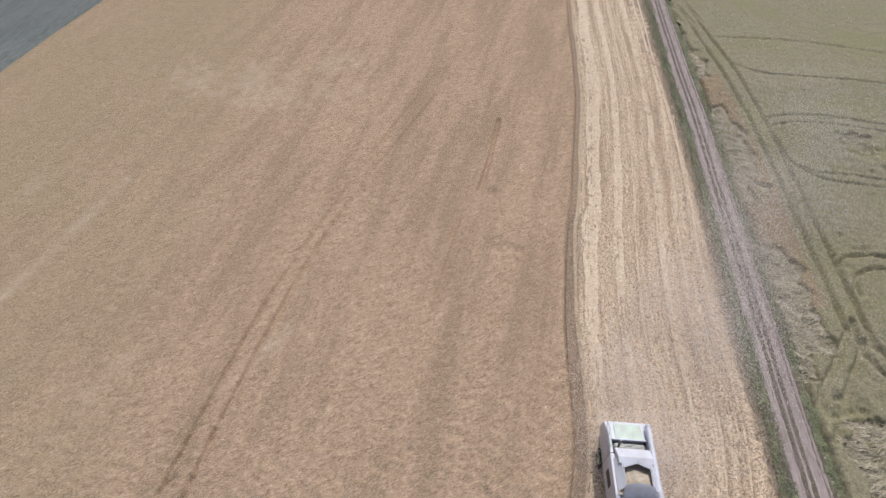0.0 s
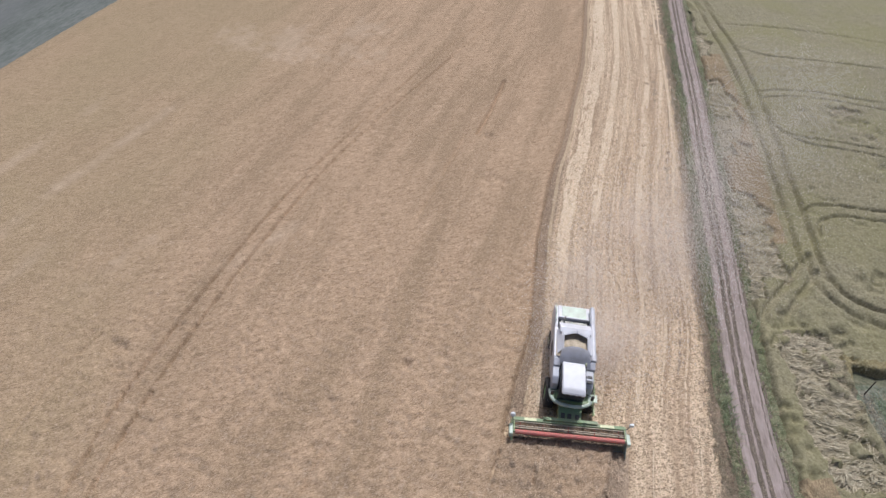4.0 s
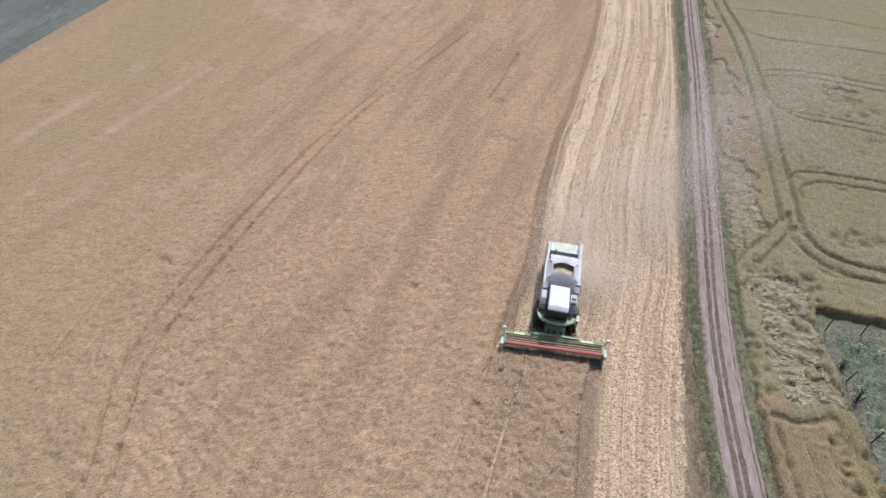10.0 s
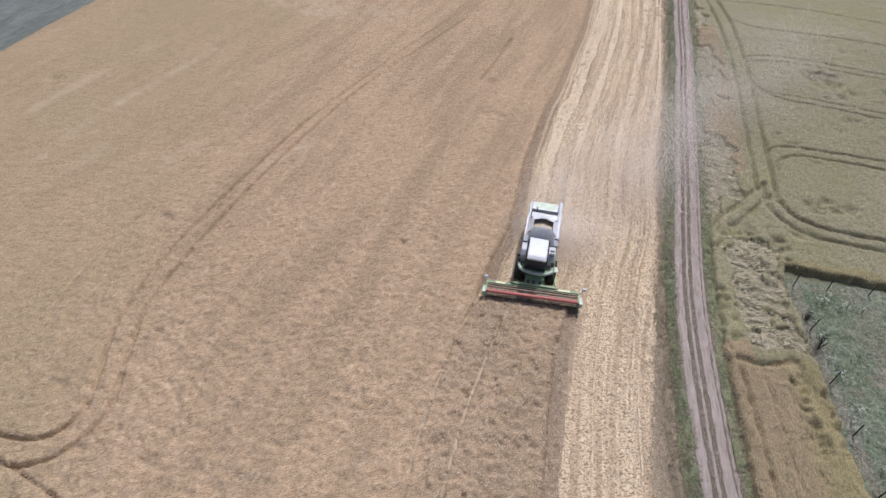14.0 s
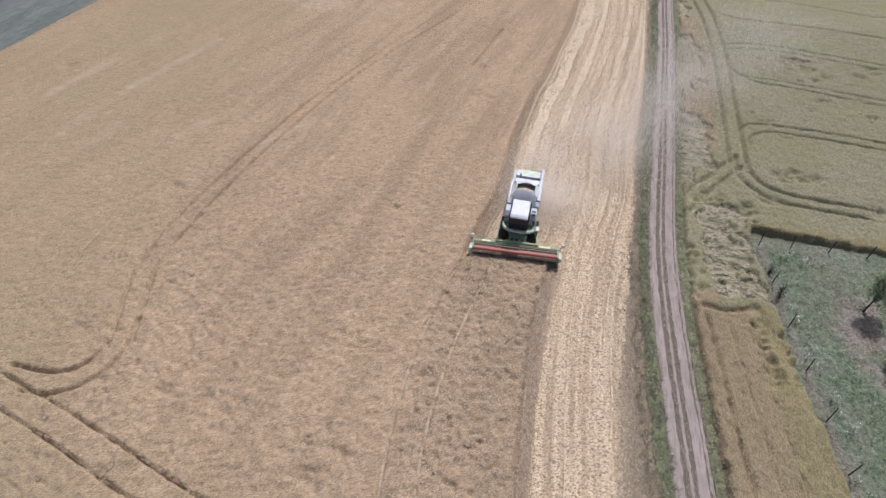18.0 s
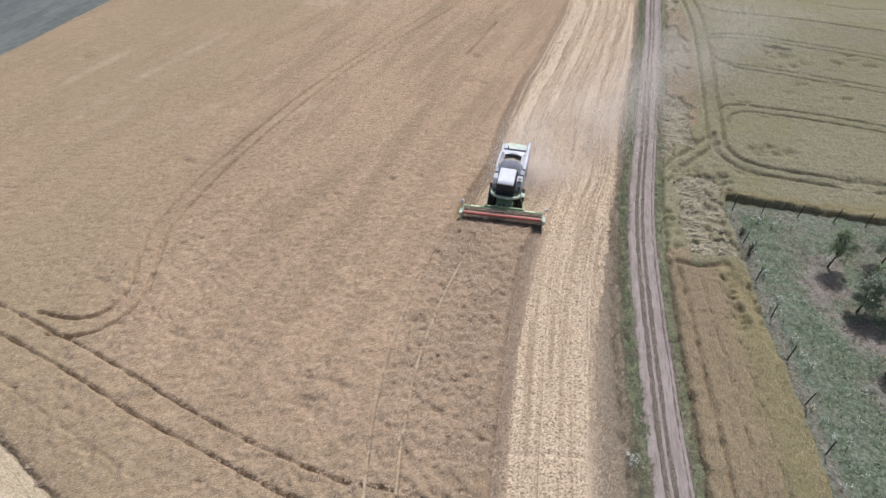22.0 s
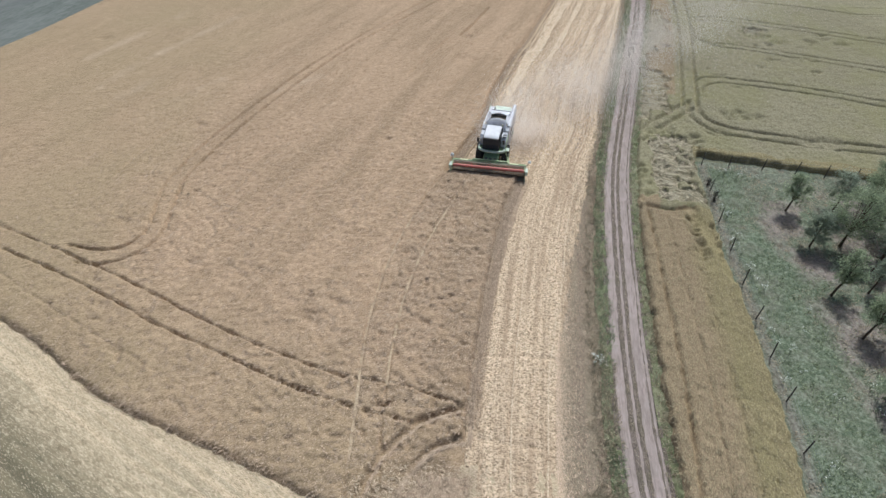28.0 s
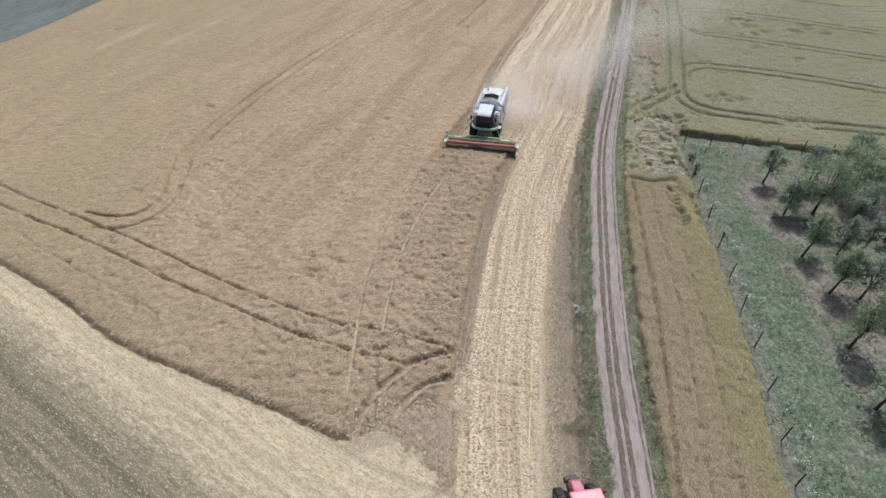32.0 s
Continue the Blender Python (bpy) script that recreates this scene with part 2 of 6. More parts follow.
M_WHEAT = field_mat("ripe wheat", (0.208, 0.1405, 0.086), (0.395, 0.273, 0.172), (0.60, 0.432, 0.295), 2.3, 15, (0.6, 1.7, 1.0), bump=0.6, fine_share=0.5,
                    turn=radians(22), patch=((0.258, 0.183, 0.112), 0.62), patch_scale=0.5, bump_fine=0.06, patch_stretch=(0.13, 1, 1), patch_turn=radians(70),
                    distort=1.4, contrast=1.05, flecks=(13.0, (0.66, 0.485, 0.345), 0.55, (0.155, 0.104, 0.063), 0.6), zone=((0.185, 0.128, 0.082), (0.41, 0.298, 0.20), (0.235, 0.176, 0.099), (0.415, 0.312, 0.188), (0.37, 0.268, 0.182), (0.57, 0.445, 0.325)))
# the last argument paints the small shadows between the clods into the colour
M_STUBBLE = field_mat("cut straw stubble", (0.56, 0.42, 0.277), (0.715, 0.548, 0.38), (0.83, 0.668, 0.49), 2.6, 14, (1.2, 0.7, 1), uv=True,
                      bump=0.7, patch=((0.43, 0.305, 0.203), 0.8), patch_scale=1.5, bump_fine=0.05, patch_stretch=(1, 0.035, 1), patch_turn=0.0, distort=0.6,
                      clod_shade=(1.0, (0.29, 0.208, 0.134), 1.0, (6.0, 9.0)))
M_STRAW_S = field_mat("pale mown straw", (0.42, 0.318, 0.2), (0.57, 0.445, 0.295), (0.70, 0.565, 0.395), 2.0, 10, (0.5, 1.7, 1),
                      turn=radians(-29), bump=0.7, patch=((0.36, 0.295, 0.195), 0.8), patch_scale=1.0, bump_fine=0.05, patch_stretch=(1.9, 0.06, 1), patch_turn=0.0, patch_uv=True,
                      blend=((0.10, 0.088, 0.056), (0.285, 0.238, 0.152)), distort=0.8, flecks=(10.0, (0.74, 0.61, 0.44), 0.45, (0.24, 0.185, 0.12), 0.55))
M_PRESSED = field_mat("pressed straw", (0.48, 0.36, 0.245), (0.62, 0.485, 0.34), (0.76, 0.615, 0.45), 3, 12, bump=0.6, flecks=(7, (0.82, 0.68, 0.51), 0.5, (0.36, 0.265, 0.18), 0.7))
M_FOOT = field_mat("trampled wheat foot", (0.25, 0.178, 0.122), (0.365, 0.268, 0.187), (0.51, 0.388, 0.278), 3, 14, (1.4, 0.6, 1), uv=True, bump=0.6,
                  flecks=(9.0, (0.58, 0.45, 0.325), 0.5, (0.17, 0.122, 0.082), 0.55))
M_RIGHT = field_mat("half-ripe wheat", (0.15, 0.13, 0.078), (0.26, 0.228, 0.148), (0.375, 0.327, 0.219), 4.0, 12, bump=0.9,
                    patch=((0.245, 0.222, 0.118), 0.8), patch_scale=0.12, bump_fine=0.08, distort=0.8, flecks=(5.0, (0.40, 0.35, 0.225), 0.4, (0.14, 0.122, 0.068), 0.5))
M_STRIP = field_mat("golden wheat", (0.165, 0.1305, 0.067), (0.244, 0.198, 0.106), (0.336, 0.278, 0.159), 4.5, 12, (0.6, 1.6, 1), bump=0.5, turn=radians(85),
                    patch=((0.225, 0.19, 0.095), 0.7), patch_scale=0.9, bump_fine=0.06, patch_stretch=(0.1, 1, 1), distort=0.8, flecks=(12.0, (0.42, 0.35, 0.20), 0.6, (0.12, 0.096, 0.052), 0.55), zone=((0.205, 0.147, 0.092), (0.35, 0.261, 0.168)))
M_LODGED = field_mat("lodged wheat straw", (0.135, 0.11, 0.068), (0.34, 0.285, 0.198), (0.56, 0.485, 0.36), 1.8, 8, (0.55, 2.4, 1),
                     turn=radians(-6), bump=1.0, patch=((0.20, 0.175, 0.10), 0.7), patch_scale=0.45, bump_fine=0.1, contrast=1.3, distort=1.2)
M_GROUND = field_mat("dry meadow ground", (0.09, 0.09, 0.058), (0.165, 0.16, 0.105), (0.28, 0.255, 0.175), 1.8, 9, (0.5, 1.6, 1), turn=radians(-29),
                     bump=0.8, patch=((0.115, 0.13, 0.07), 0.8), patch_scale=0.3, patch_stretch=(0.25, 1, 1), bump_fine=0.07)
M_FAR = field_mat("dark green beet field", (0.105, 0.114, 0.098), (0.155, 0.163, 0.146), (0.21, 0.213, 0.195), 0.3, 3, (0.25, 1, 1), turn=radians(78),
                  bump=0.4, patch=((0.15, 0.15, 0.145), 0.7), patch_scale=0.1, patch_stretch=(0.2, 1, 1))
M_GRASS = field_mat("verge grass", (0.102, 0.117, 0.06), (0.178, 0.192, 0.104), (0.275, 0.28, 0.168), 3.0, 12, bump=0.9,
                    patch=((0.24, 0.21, 0.145), 0.6), patch_scale=0.7, bump_fine=0.08)
M_EDGE = field_mat("dry roadside edge", (0.13, 0.127, 0.072), (0.21, 0.205, 0.122), (0.315, 0.3, 0.2), 3.0, 12, bump=0.6,
                   patch=((0.10, 0.12, 0.055), 0.7), patch_scale=0.4, bump_fine=0.06)
M_BARE = field_mat("bare trodden soil with straw", (0.17, 0.122, 0.09), (0.31, 0.232, 0.173), (0.50, 0.39, 0.29), 5.0, 14, (1.6, 0.7, 1), bump=0.8, uv=True,
                   patch=((0.36, 0.29, 0.205), 0.7), patch_scale=1.2, bump_fine=0.04, patch_stretch=(1, 0.06, 1), distort=0.8)
M_RUT = field_mat("packed dirt road", (0.27, 0.212, 0.19), (0.353, 0.283, 0.257), (0.425, 0.348, 0.318), 0.9, 8, (2.5, 0.35, 1), uv=True, bump=0.4,
                  patch=((0.27, 0.222, 0.195), 0.6), patch_scale=0.4, bump_fine=0.02, flecks=(2.6, (0.44, 0.375, 0.345), 0.35, (0.19, 0.152, 0.13), 0.5))
M_CROWN = field_mat("road crown of soil and dry grass", (0.085, 0.066, 0.054), (0.19, 0.15, 0.127), (0.31, 0.255, 0.22), 4.0, 13, (2.6, 0.6, 1), uv=True,
                    bump=0.9, patch=((0.12, 0.105, 0.065), 0.5), patch_scale=0.5, bump_fine=0.05)
M_ORCHARD = field_mat("orchard meadow", (0.074, 0.095, 0.058), (0.142, 0.168, 0.108), (0.24, 0.26, 0.188), 3.0, 12, bump=0.9, flecks=(4.5, (0.33, 0.345, 0.27), 0.55, (0.055, 0.07, 0.045), 0.55),
                      patch=((0.20, 0.18, 0.14), 0.5), patch_scale=0.4, bump_fine=0.08, distort=0.5, zone=((0.18, 0.146, 0.124), (0.345, 0.285, 0.25)))
M_CHAFF_P = field_mat("pressed wheat stalks", (0.32, 0.235, 0.15), (0.45, 0.34, 0.225), (0.57, 0.45, 0.31), 3.5, 12, bump=0.6)
M_BROWN = field_mat("brown straw", (0.20, 0.14, 0.095), (0.295, 0.212, 0.145), (0.42, 0.312, 0.215), 3.5, 12, (1.5, 0.8, 1), uv=True, bump=0.8, bump_fine=0.05)
M_BARK = plain("bark", (0.12, 0.09, 0.065), 0.9, vary=0.4, scale=12, spec=0.1)
M_LEAF = leaf_mat("fruit tree leaves", (0.07, 0.098, 0.046), (0.50, 0.56, 0.35), 0.45, drift=0.75)
M_LEAF_PALE = leaf_mat("greyish tree leaves", (0.16, 0.19, 0.13), (0.43, 0.47, 0.35), 0.45, drift=0.5)
M_POST = plain("weathered fence post", (0.10, 0.085, 0.075), 0.9, vary=0.35, scale=9, spec=0.1)
M_WIRE = plain("fence wire", (0.35, 0.35, 0.34), 0.5, metal=0.8)
M_UMBEL = plain("white umbel flowers", (0.75, 0.75, 0.68), 0.9, spec=0.1)


# ---------------------------------------------------------------- tools
def lattice(seed):
    return np.random.RandomState(seed).rand(256, 256)


def vnoise(x, y, size, seed):
    """Smooth value noise of 0 to 1 with cells of that size."""
    t = lattice(seed)
    u, v = x / size + 1000.0, y / size + 1000.0
    i, j = np.floor(u).astype(int), np.floor(v).astype(int)
    f, g = u - i, v - j
    f, g = f * f * (3 - 2 * f), g * g * (3 - 2 * g)
    i0, i1, j0, j1 = i % 256, (i + 1) % 256, j % 256, (j + 1) % 256
    return (t[i0, j0] * (1 - f) + t[i1, j0] * f) * (1 - g) + (t[i0, j1] * (1 - f) + t[i1, j1] * f) * g


def line_dist(x, y, line):
    d = np.full(x.shape, 1e9)
    for (ax, ay), (bx, by) in zip(line[:-1], line[1:]):
        vx, vy = bx - ax, by - ay
        s = np.clip(((x - ax) * vx + (y - ay) * vy) / (vx * vx + vy * vy + 1e-9), 0, 1)
        d = np.minimum(d, (x - ax - s * vx) ** 2 + (y - ay - s * vy) ** 2)
    return np.sqrt(d)


def inside(x, y, poly):
    r = np.zeros(x.shape, bool)
    for (ax, ay), (bx, by) in zip(poly, poly[1:] + poly[:1]):
        if ay != by:
            r ^= ((ay > y) != (by > y)) & (x < (bx - ax) * (y - ay) / (by - ay) + ax)
    return r


def depth_in(x, y, poly):
    """Metres inside the outline, negative outside."""
    d = line_dist(x, y, poly + poly[:1])
    return np.where(inside(x, y, poly), d, -d)


def smooth(line, steps=6):
    """A rounded version of a line, through its points."""
    p = [line[0]] + list(line) + [line[-1]]
    out = []
    for a, b, c, d in zip(p[:-3], p[1:-2], p[2:-1], p[3:]):
        for k in range(steps):
            t = k / steps
            out.append(tuple(0.5 * (2 * b[i] + (c[i] - a[i]) * t + (2 * a[i] - 5 * b[i] + 4 * c[i] - d[i]) * t * t
                                    + (3 * b[i] - a[i] - 3 * c[i] + d[i]) * t ** 3) for i in (0, 1)))
    return out + [tuple(line[-1])]


def shifted(line, off):
    """The line moved sideways by off metres (to its right)."""
    out = []
    for i, (x, y) in enumerate(line):
        (ax, ay), (bx, by) = line[max(0, i - 1)], line[min(len(line) - 1, i + 1)]
        n = math.hypot(bx - ax, by - ay) or 1
        out.append((x + off * (by - ay) / n, y - off * (bx - ax) / n))
    return out


def steps(*spans):
    """Places from the first span's start on: (start, end, step) ..."""
    return np.unique(np.concatenate([np.arange(a, b, s) for a, b, s in spans] + [[spans[-1][1]]]).round(4))


def sheet(name, xs, ys, height, keep, material, label, category, kind="structure", uv=None):
    """A relief over a net of places, of which only the cells that keep() takes are built."""
    X, Y = np.meshgrid(xs, ys)
    Z = height(X, Y)
    nx, ny = len(xs), len(ys)
    cx, cy = (X[:-1, :-1] + X[1:, 1:]) / 2, (Y[:-1, :-1] + Y[1:, 1:]) / 2
    take = keep(cx, cy).ravel()
    base = (np.arange(ny - 1)[:, None] * nx + np.arange(nx - 1)[None]).ravel()[take]
    quads = np.stack([base, base + 1, base + nx + 1, base + nx], 1)
    used, back = np.unique(quads.ravel(), return_inverse=True)
    co = np.stack([X.ravel(), Y.ravel(), Z.ravel()], 1)[used]
    return net(name, co, back.reshape(-1, 4), material, label, category, kind, uv)


def net(name, co, quads, material, label, category, kind="structure", uv=None):
    me = bpy.data.meshes.new(name)
    me.vertices.add(len(co))
    me.vertices.foreach_set("co", co.astype(np.float32).ravel())
    k = quads.shape[1]
    me.loops.add(quads.size)
    me.loops.foreach_set("vertex_index", quads.astype(np.int32).ravel())
    me.polygons.add(len(quads))
    me.polygons.foreach_set("loop_start", np.arange(0, quads.size, k, dtype=np.int32))
    me.polygons.foreach_set("use_smooth", np.ones(len(quads), bool))
    if uv is not None:
        at = uv(co)[quads.ravel()]
        me.uv_layers.new(name="UVMap").data.foreach_set("uv", at.astype(np.float32).ravel())
    me.update(calc_edges=True)
    me.materials.append(material)
    return tagged(new(name, me), label, category, kind=kind)


def part(name, bm, material, parent, label="", flat=False):
    me = bpy.data.meshes.new(name)
    bm.to_mesh(me)
    bm.free()
    me.materials.append(material)
    if not flat:
        for p in me.polygons:
            p.use_smooth = len(p.vertices) > 4 or False
    ob = new(name, me)
    ob.parent = parent
    if label:
        ob["label"] = label
    return ob


def add_box(bm, x0, x1, y0, y1, z0, z1, bevel=0.02):
    r = bmesh.ops.create_cube(bm, size=1, matrix=Matrix.LocRotScale(((x0 + x1) / 2, (y0 + y1) / 2, (z0 + z1) / 2), None, (x1 - x0, y1 - y0, z1 - z0)))
    if bevel:
        bmesh.ops.bevel(bm, geom=list({e for v in r["verts"] for e in v.link_edges}), offset=bevel, segments=2, affect="EDGES", profile=0.5)
    return bm


def box(x0, x1, y0, y1, z0, z1, bevel=0.02):
    return add_box(bmesh.new(), x0, x1, y0, y1, z0, z1, bevel)


def add_tube(bm, a, b, r0, r1=None, sides=8, caps=True):
    a, b = Vector(a), Vector(b)
    d = b - a
    m = Matrix.Translation((a + b) / 2) @ d.to_track_quat("Z", "Y").to_matrix().to_4x4()
    bmesh.ops.create_cone(bm, cap_ends=caps, segments=sides, radius1=r0, radius2=r0 if r1 is None else r1, depth=d.length, matrix=m)
    return bm


def tube(a, b, r0, r1=None, sides=10):
    return add_tube(bmesh.new(), a, b, r0, r1, sides)


def prism(profile, x0, x1, bevel=0.015):
    """A closed side outline of (y, z) places, drawn out from x0 to x1."""
    bm = bmesh.new()
    lo = [bm.verts.new((x0, y, z)) for y, z in profile]
    hi = [bm.verts.new((x1, y, z)) for y, z in profile]
    bm.faces.new(lo)
    bm.faces.new(list(reversed(hi)))
    for i in range(len(lo)):
        j = (i + 1) % len(lo)
        bm.faces.new((lo[j], lo[i], hi[i], hi[j]))
    bmesh.ops.recalc_face_normals(bm, faces=bm.faces)
    if bevel:
        bmesh.ops.bevel(bm, geom=list(bm.edges), offset=bevel, segments=2, affect="EDGES", profile=0.5)
    return bm


def ring(profile, x, y, z, sides=28):
    """A turned shape about an axle along x: (across, radius) places."""
    bm = bmesh.new()
    rows = []
    for a, r in profile:
        rows.append([bm.verts.new((x + a, y + r * math.cos(2 * math.pi * k / sides), z + r * math.sin(2 * math.pi * k / sides))) for k in range(sides)])
    for p, q in zip(rows[:-1], rows[1:]):
        for k in range(sides):
            bm.faces.new((p[k], p[(k + 1) % sides], q[(k + 1) % sides], q[k]))
    bmesh.ops.recalc_face_normals(bm, faces=bm.faces)
    return bm


# ---------------------------------------------------------------- plan
ROAD = smooth([(9.6, -60), (10.9, -10), (11.5, 5), (11.65, 10), (11.8, 13.6), (12.05, 18.8), (12.6, 25), (13.4, 31.8), (14.2, 38), (15.1, 44),
               (16.45, 50.5), (18.05, 57), (20.0, 65), (22.95, 77), (25.9, 89), (29.2, 103.6), (34, 124), (47, 180), (80, 320)])
CUT_R = smooth([(2.1, 14.7), (2.2, 18.2), (2.4, 20.5), (2.7, 23.6), (3.15, 27.3), (4.0, 33.8), (4.9, 38.8), (5.85, 42.6), (6.5, 44.75)])
CUT_L = smooth([(-0.5, 44.95), (0.0, 46.5), (0.5, 48.0), (0.75, 48.9), (1.6, 51), (2.6, 54.3), (3.8, 60), (5.1, 65.4), (7.3, 73), (8.7, 77), (10.9, 84.5), (14.0, 95), (16.9, 108),
                (18.6, 116), (24, 140), (36, 190), (62, 290)])
WHEAT_S = smooth([(-70, 44), (-50, 33.5), (-32.9, 25.1), (-26.5, 21.9), (-22.2, 19.2), (-18.7, 17.6), (-14.3, 16.0), (-10.3, 14.6), (-4.7, 12.4)]) + [
    (-3.8, 12.5), (-2.6, 13.0), (-1.4, 13.7), (0.2, 14.2), (2.1, 14.6)]
WHEAT_W = smooth([(30, 300), (-32, 170), (-49, 125), (-57, 95), (-61, 74), (-66, 58)])
WHEAT = CUT_R + CUT_L + WHEAT_W + WHEAT_S
STUB_R = smooth([(5.2, -30), (6.7, 5), (7.0, 10.4), (7.5, 16.9), (8.4, 26.9), (9.2, 33.7), (10.8, 42.5), (14.6, 61.5), (19.3, 80.9), (24.5, 103), (43, 180), (76, 320)])
FENCE_W = [(24.1, 47.9), (23.6, 43.5), (23.1, 39.0), (22.85, 35.2), (22.55, 31.4), (22.3, 27.9), (22.0, 24.4), (21.7, 21.0), (21.3, 17.5), (20.8, 14.1),
           (20.5, 11.4), (20.1, 8.3), (19.7, 5.2)]
FENCE_N = [(24.1, 47.9), (26.6, 47.6), (29.7, 47.4), (32.6, 46.9), (35.2, 46.5), (37.9, 46.2), (40.8, 45.8), (43.8, 45.4), (46.8, 45.0)]

# tramlines, wheel tracks and trampled streaks: (line, half width, how far the crop is pressed down)
TRACKS = [
    (smooth([(-70, 50), (-39.4, 35.0), (-32.4, 32.0), (-26.2, 29.4), (-20.3, 26.7), (-15.1, 24.2), (-10.4, 22.3), (-6.1, 20.9), (-2.2, 20.4), (2.0, 19.1)]), 0.06, 0.85),
    (smooth([(-70, 47), (-37.5, 32.2), (-30.9, 29.5), (-24.8, 26.8), (-19.2, 24.1), (-14.3, 22.1), (-9.8, 20.2), (-5.7, 18.9), (-1.2, 17.8)]), 0.06, 0.85),
    (smooth([(-30.0, 31.8), (-28.4, 31.5), (-27.0, 31.4), (-25.7, 31.8), (-24.9, 32.9), (-24.75, 34.0), (-25.0, 35.6), (-25.75, 39.2), (-25.85, 42.0), (-24.9, 48.0), (-22.9, 55.0), (-19.92, 64), (-16.12, 73.2),
             (-8.0, 90), (2, 108)]), 0.12, 0.9),
]
TRACKS += [
    (smooth([(-28.3, 29.9), (-26.6, 29.8), (-24.9, 30.4), (-23.8, 31.8), (-23.25, 33.4), (-23.45, 35.2), (-24.2, 39.3), (-24.4, 42.0), (-23.3, 48.0), (-21.6, 54.5), (-18.62, 63.6), (-14.32, 74.5),
             (-6.4, 89.4), (3.6, 107.4)]), 0.12, 0.9),
    (smooth([(0.5, 47.5), (-0.4, 45.2), (-2.2, 40.5), (-4.2, 33), (-5.0, 26.6), (-5.0, 22.6), (-4.7, 18.2), (-4.4, 13)]), 0.055, 0.55),
    (smooth([(2.4, 47.6), (0.2, 40.0), (-1.5, 34.6), (-2.7, 28.9), (-3.1, 24), (-3.1, 20.6), (-3.0, 17), (-2.6, 13.4)]), 0.055, 0.55),
    (smooth([(2.1, 19.2), (0.8, 18.7), (-0.7, 18.0), (-2.1, 16.6), (-3.2, 15.0), (-3.7, 12.9)]), 0.2, 0.9),
]
TRACKS += [
    (smooth([(2.1, 17.3), (1.0, 16.8), (0.2, 16.4), (-0.5, 15.8), (-1.5, 14.6), (-2.0, 13.4)]), 0.16, 0.85),
    (smooth([(2.1, 14.9), (0.6, 14.9), (-0.6, 14.3), (-1.2, 13.7)]), 0.14, 0.6),
    (smooth([(3.4, 90.0), (1.3, 83.3), (-0.5, 78.5)]), 0.16, 0.7),
    (smooth([(-1.8, 78), (-4.3, 71), (-6.5, 65)]), 0.12, 0.35),
    (smooth([(-36, 30), (-30, 26.5), (-22, 22.5), (-16, 19.5)]), 0.06, 0.16),
    (smooth([(-31.1, 41.1), (-30.75, 44.2), (-29.9, 49.2), (-28.4, 52.3)]), 0.08, 0.3),
    (smooth([(-13.9, 37.6), (-12.3, 42.0), (-11.4, 44.1)]), 0.08, 0.25),
]
# trampled hollows: place, radius, depth
HOLLOWS = [(0.55, 78.0, 0.5, 0.6), (-0.1, 71.0, 0.75, 0.45), (-9.2, 25.5, 0.6, 0.5), (-8.6, 24.9, 0.45, 0.4), (-27.0, 35.0, 0.7, 0.4), (-20.7, 25.2, 0.35, 0.5),
           (-27.0, 51.2, 0.5, 0.4), (-19.7, 30.5, 0.45, 0.35), (-49, 73.5, 0.8, 0.5), (1.6, 70.4, 0.5, 0.4), (-7, 49.8, 0.45, 0.4), (-4.4, 50.6, 0.35, 0.35)]
DX, DY = math.sin(radians(-14)), math.cos(radians(-14))


def crop_relief(x, y, amp, seed):
    """Clumps, leaning swathes and tufts of a standing crop, in metres about its mean height."""
    wx = x + 0.5 * (vnoise(x, y, 2.3, seed + 7) - 0.5)
    wy = y + 0.5 * (vnoise(x, y, 2.1, seed + 8) - 0.5)
    u, v = wx * DY - wy * DX, wx * DX + wy * DY
    r = 0.08 * (vnoise(u, v * 0.7, 3.6, seed) - 0.5) + 0.07 * (vnoise(u * 0.75, v, 0.95, seed + 1) - 0.5)
    r += 0.13 * (vnoise(u * 0.7, v, 0.5, seed + 2) - 0.5) + 0.15 * (vnoise(u, v, 0.27, seed + 3) - 0.5)
    r -= 0.5 * np.clip(vnoise(u * 0.8, v, 0.42, seed + 9) - 0.86, 0, 1)
    pits = np.clip(vnoise(wx, wy, 0.5, seed + 4) - 0.83, 0, 1) * vnoise(wx, wy, 4.5, seed + 5)
    return amp * (r - 2.2 * pits)


def pressed(x, y, tracks, hollows=()):
    """How far, from 0 to 1, the crop still stands."""
    h = np.ones(x.shape)
    for line, half, deep in tracks:
        near = np.zeros(x.shape, bool)
        lx, ly = [p[0] for p in line], [p[1] for p in line]
        near = (x > min(lx) - 2) & (x < max(lx) + 2) & (y > min(ly) - 2) & (y < max(ly) + 2)
        if near.any():
            xx, yy = x[near], y[near]
            d = line_dist(xx, yy, line) + 0.14 * (vnoise(xx, yy, 0.5, 61) - 0.5)
            wob = deep * (0.62 + 0.62 * np.clip(vnoise(xx, yy, 1.1, 62), 0, 0.6))
            if lx[0] < -26.5 and ly[-1] > 100:
                wob = wob * (1 - 0.5 * np.clip((yy - 50) / 25, 0, 1) - 0.25 * np.clip((-24.0 - xx) / 3, 0, 1) * (yy < 36))
            h[near] = np.minimum(h[near], 1 - np.clip(wob, 0, 0.95) * np.exp(-np.clip(d / (half * 1.25), 0, 9) ** 4))
    for hx, hy, r, deep in hollows:
        d = np.hypot(x - hx, y - hy) * (0.7 + 0.6 * vnoise(x, y, 0.4, 63))
        h = np.minimum(h, 1 - deep * np.exp(-(d / r) ** 2))
    return h


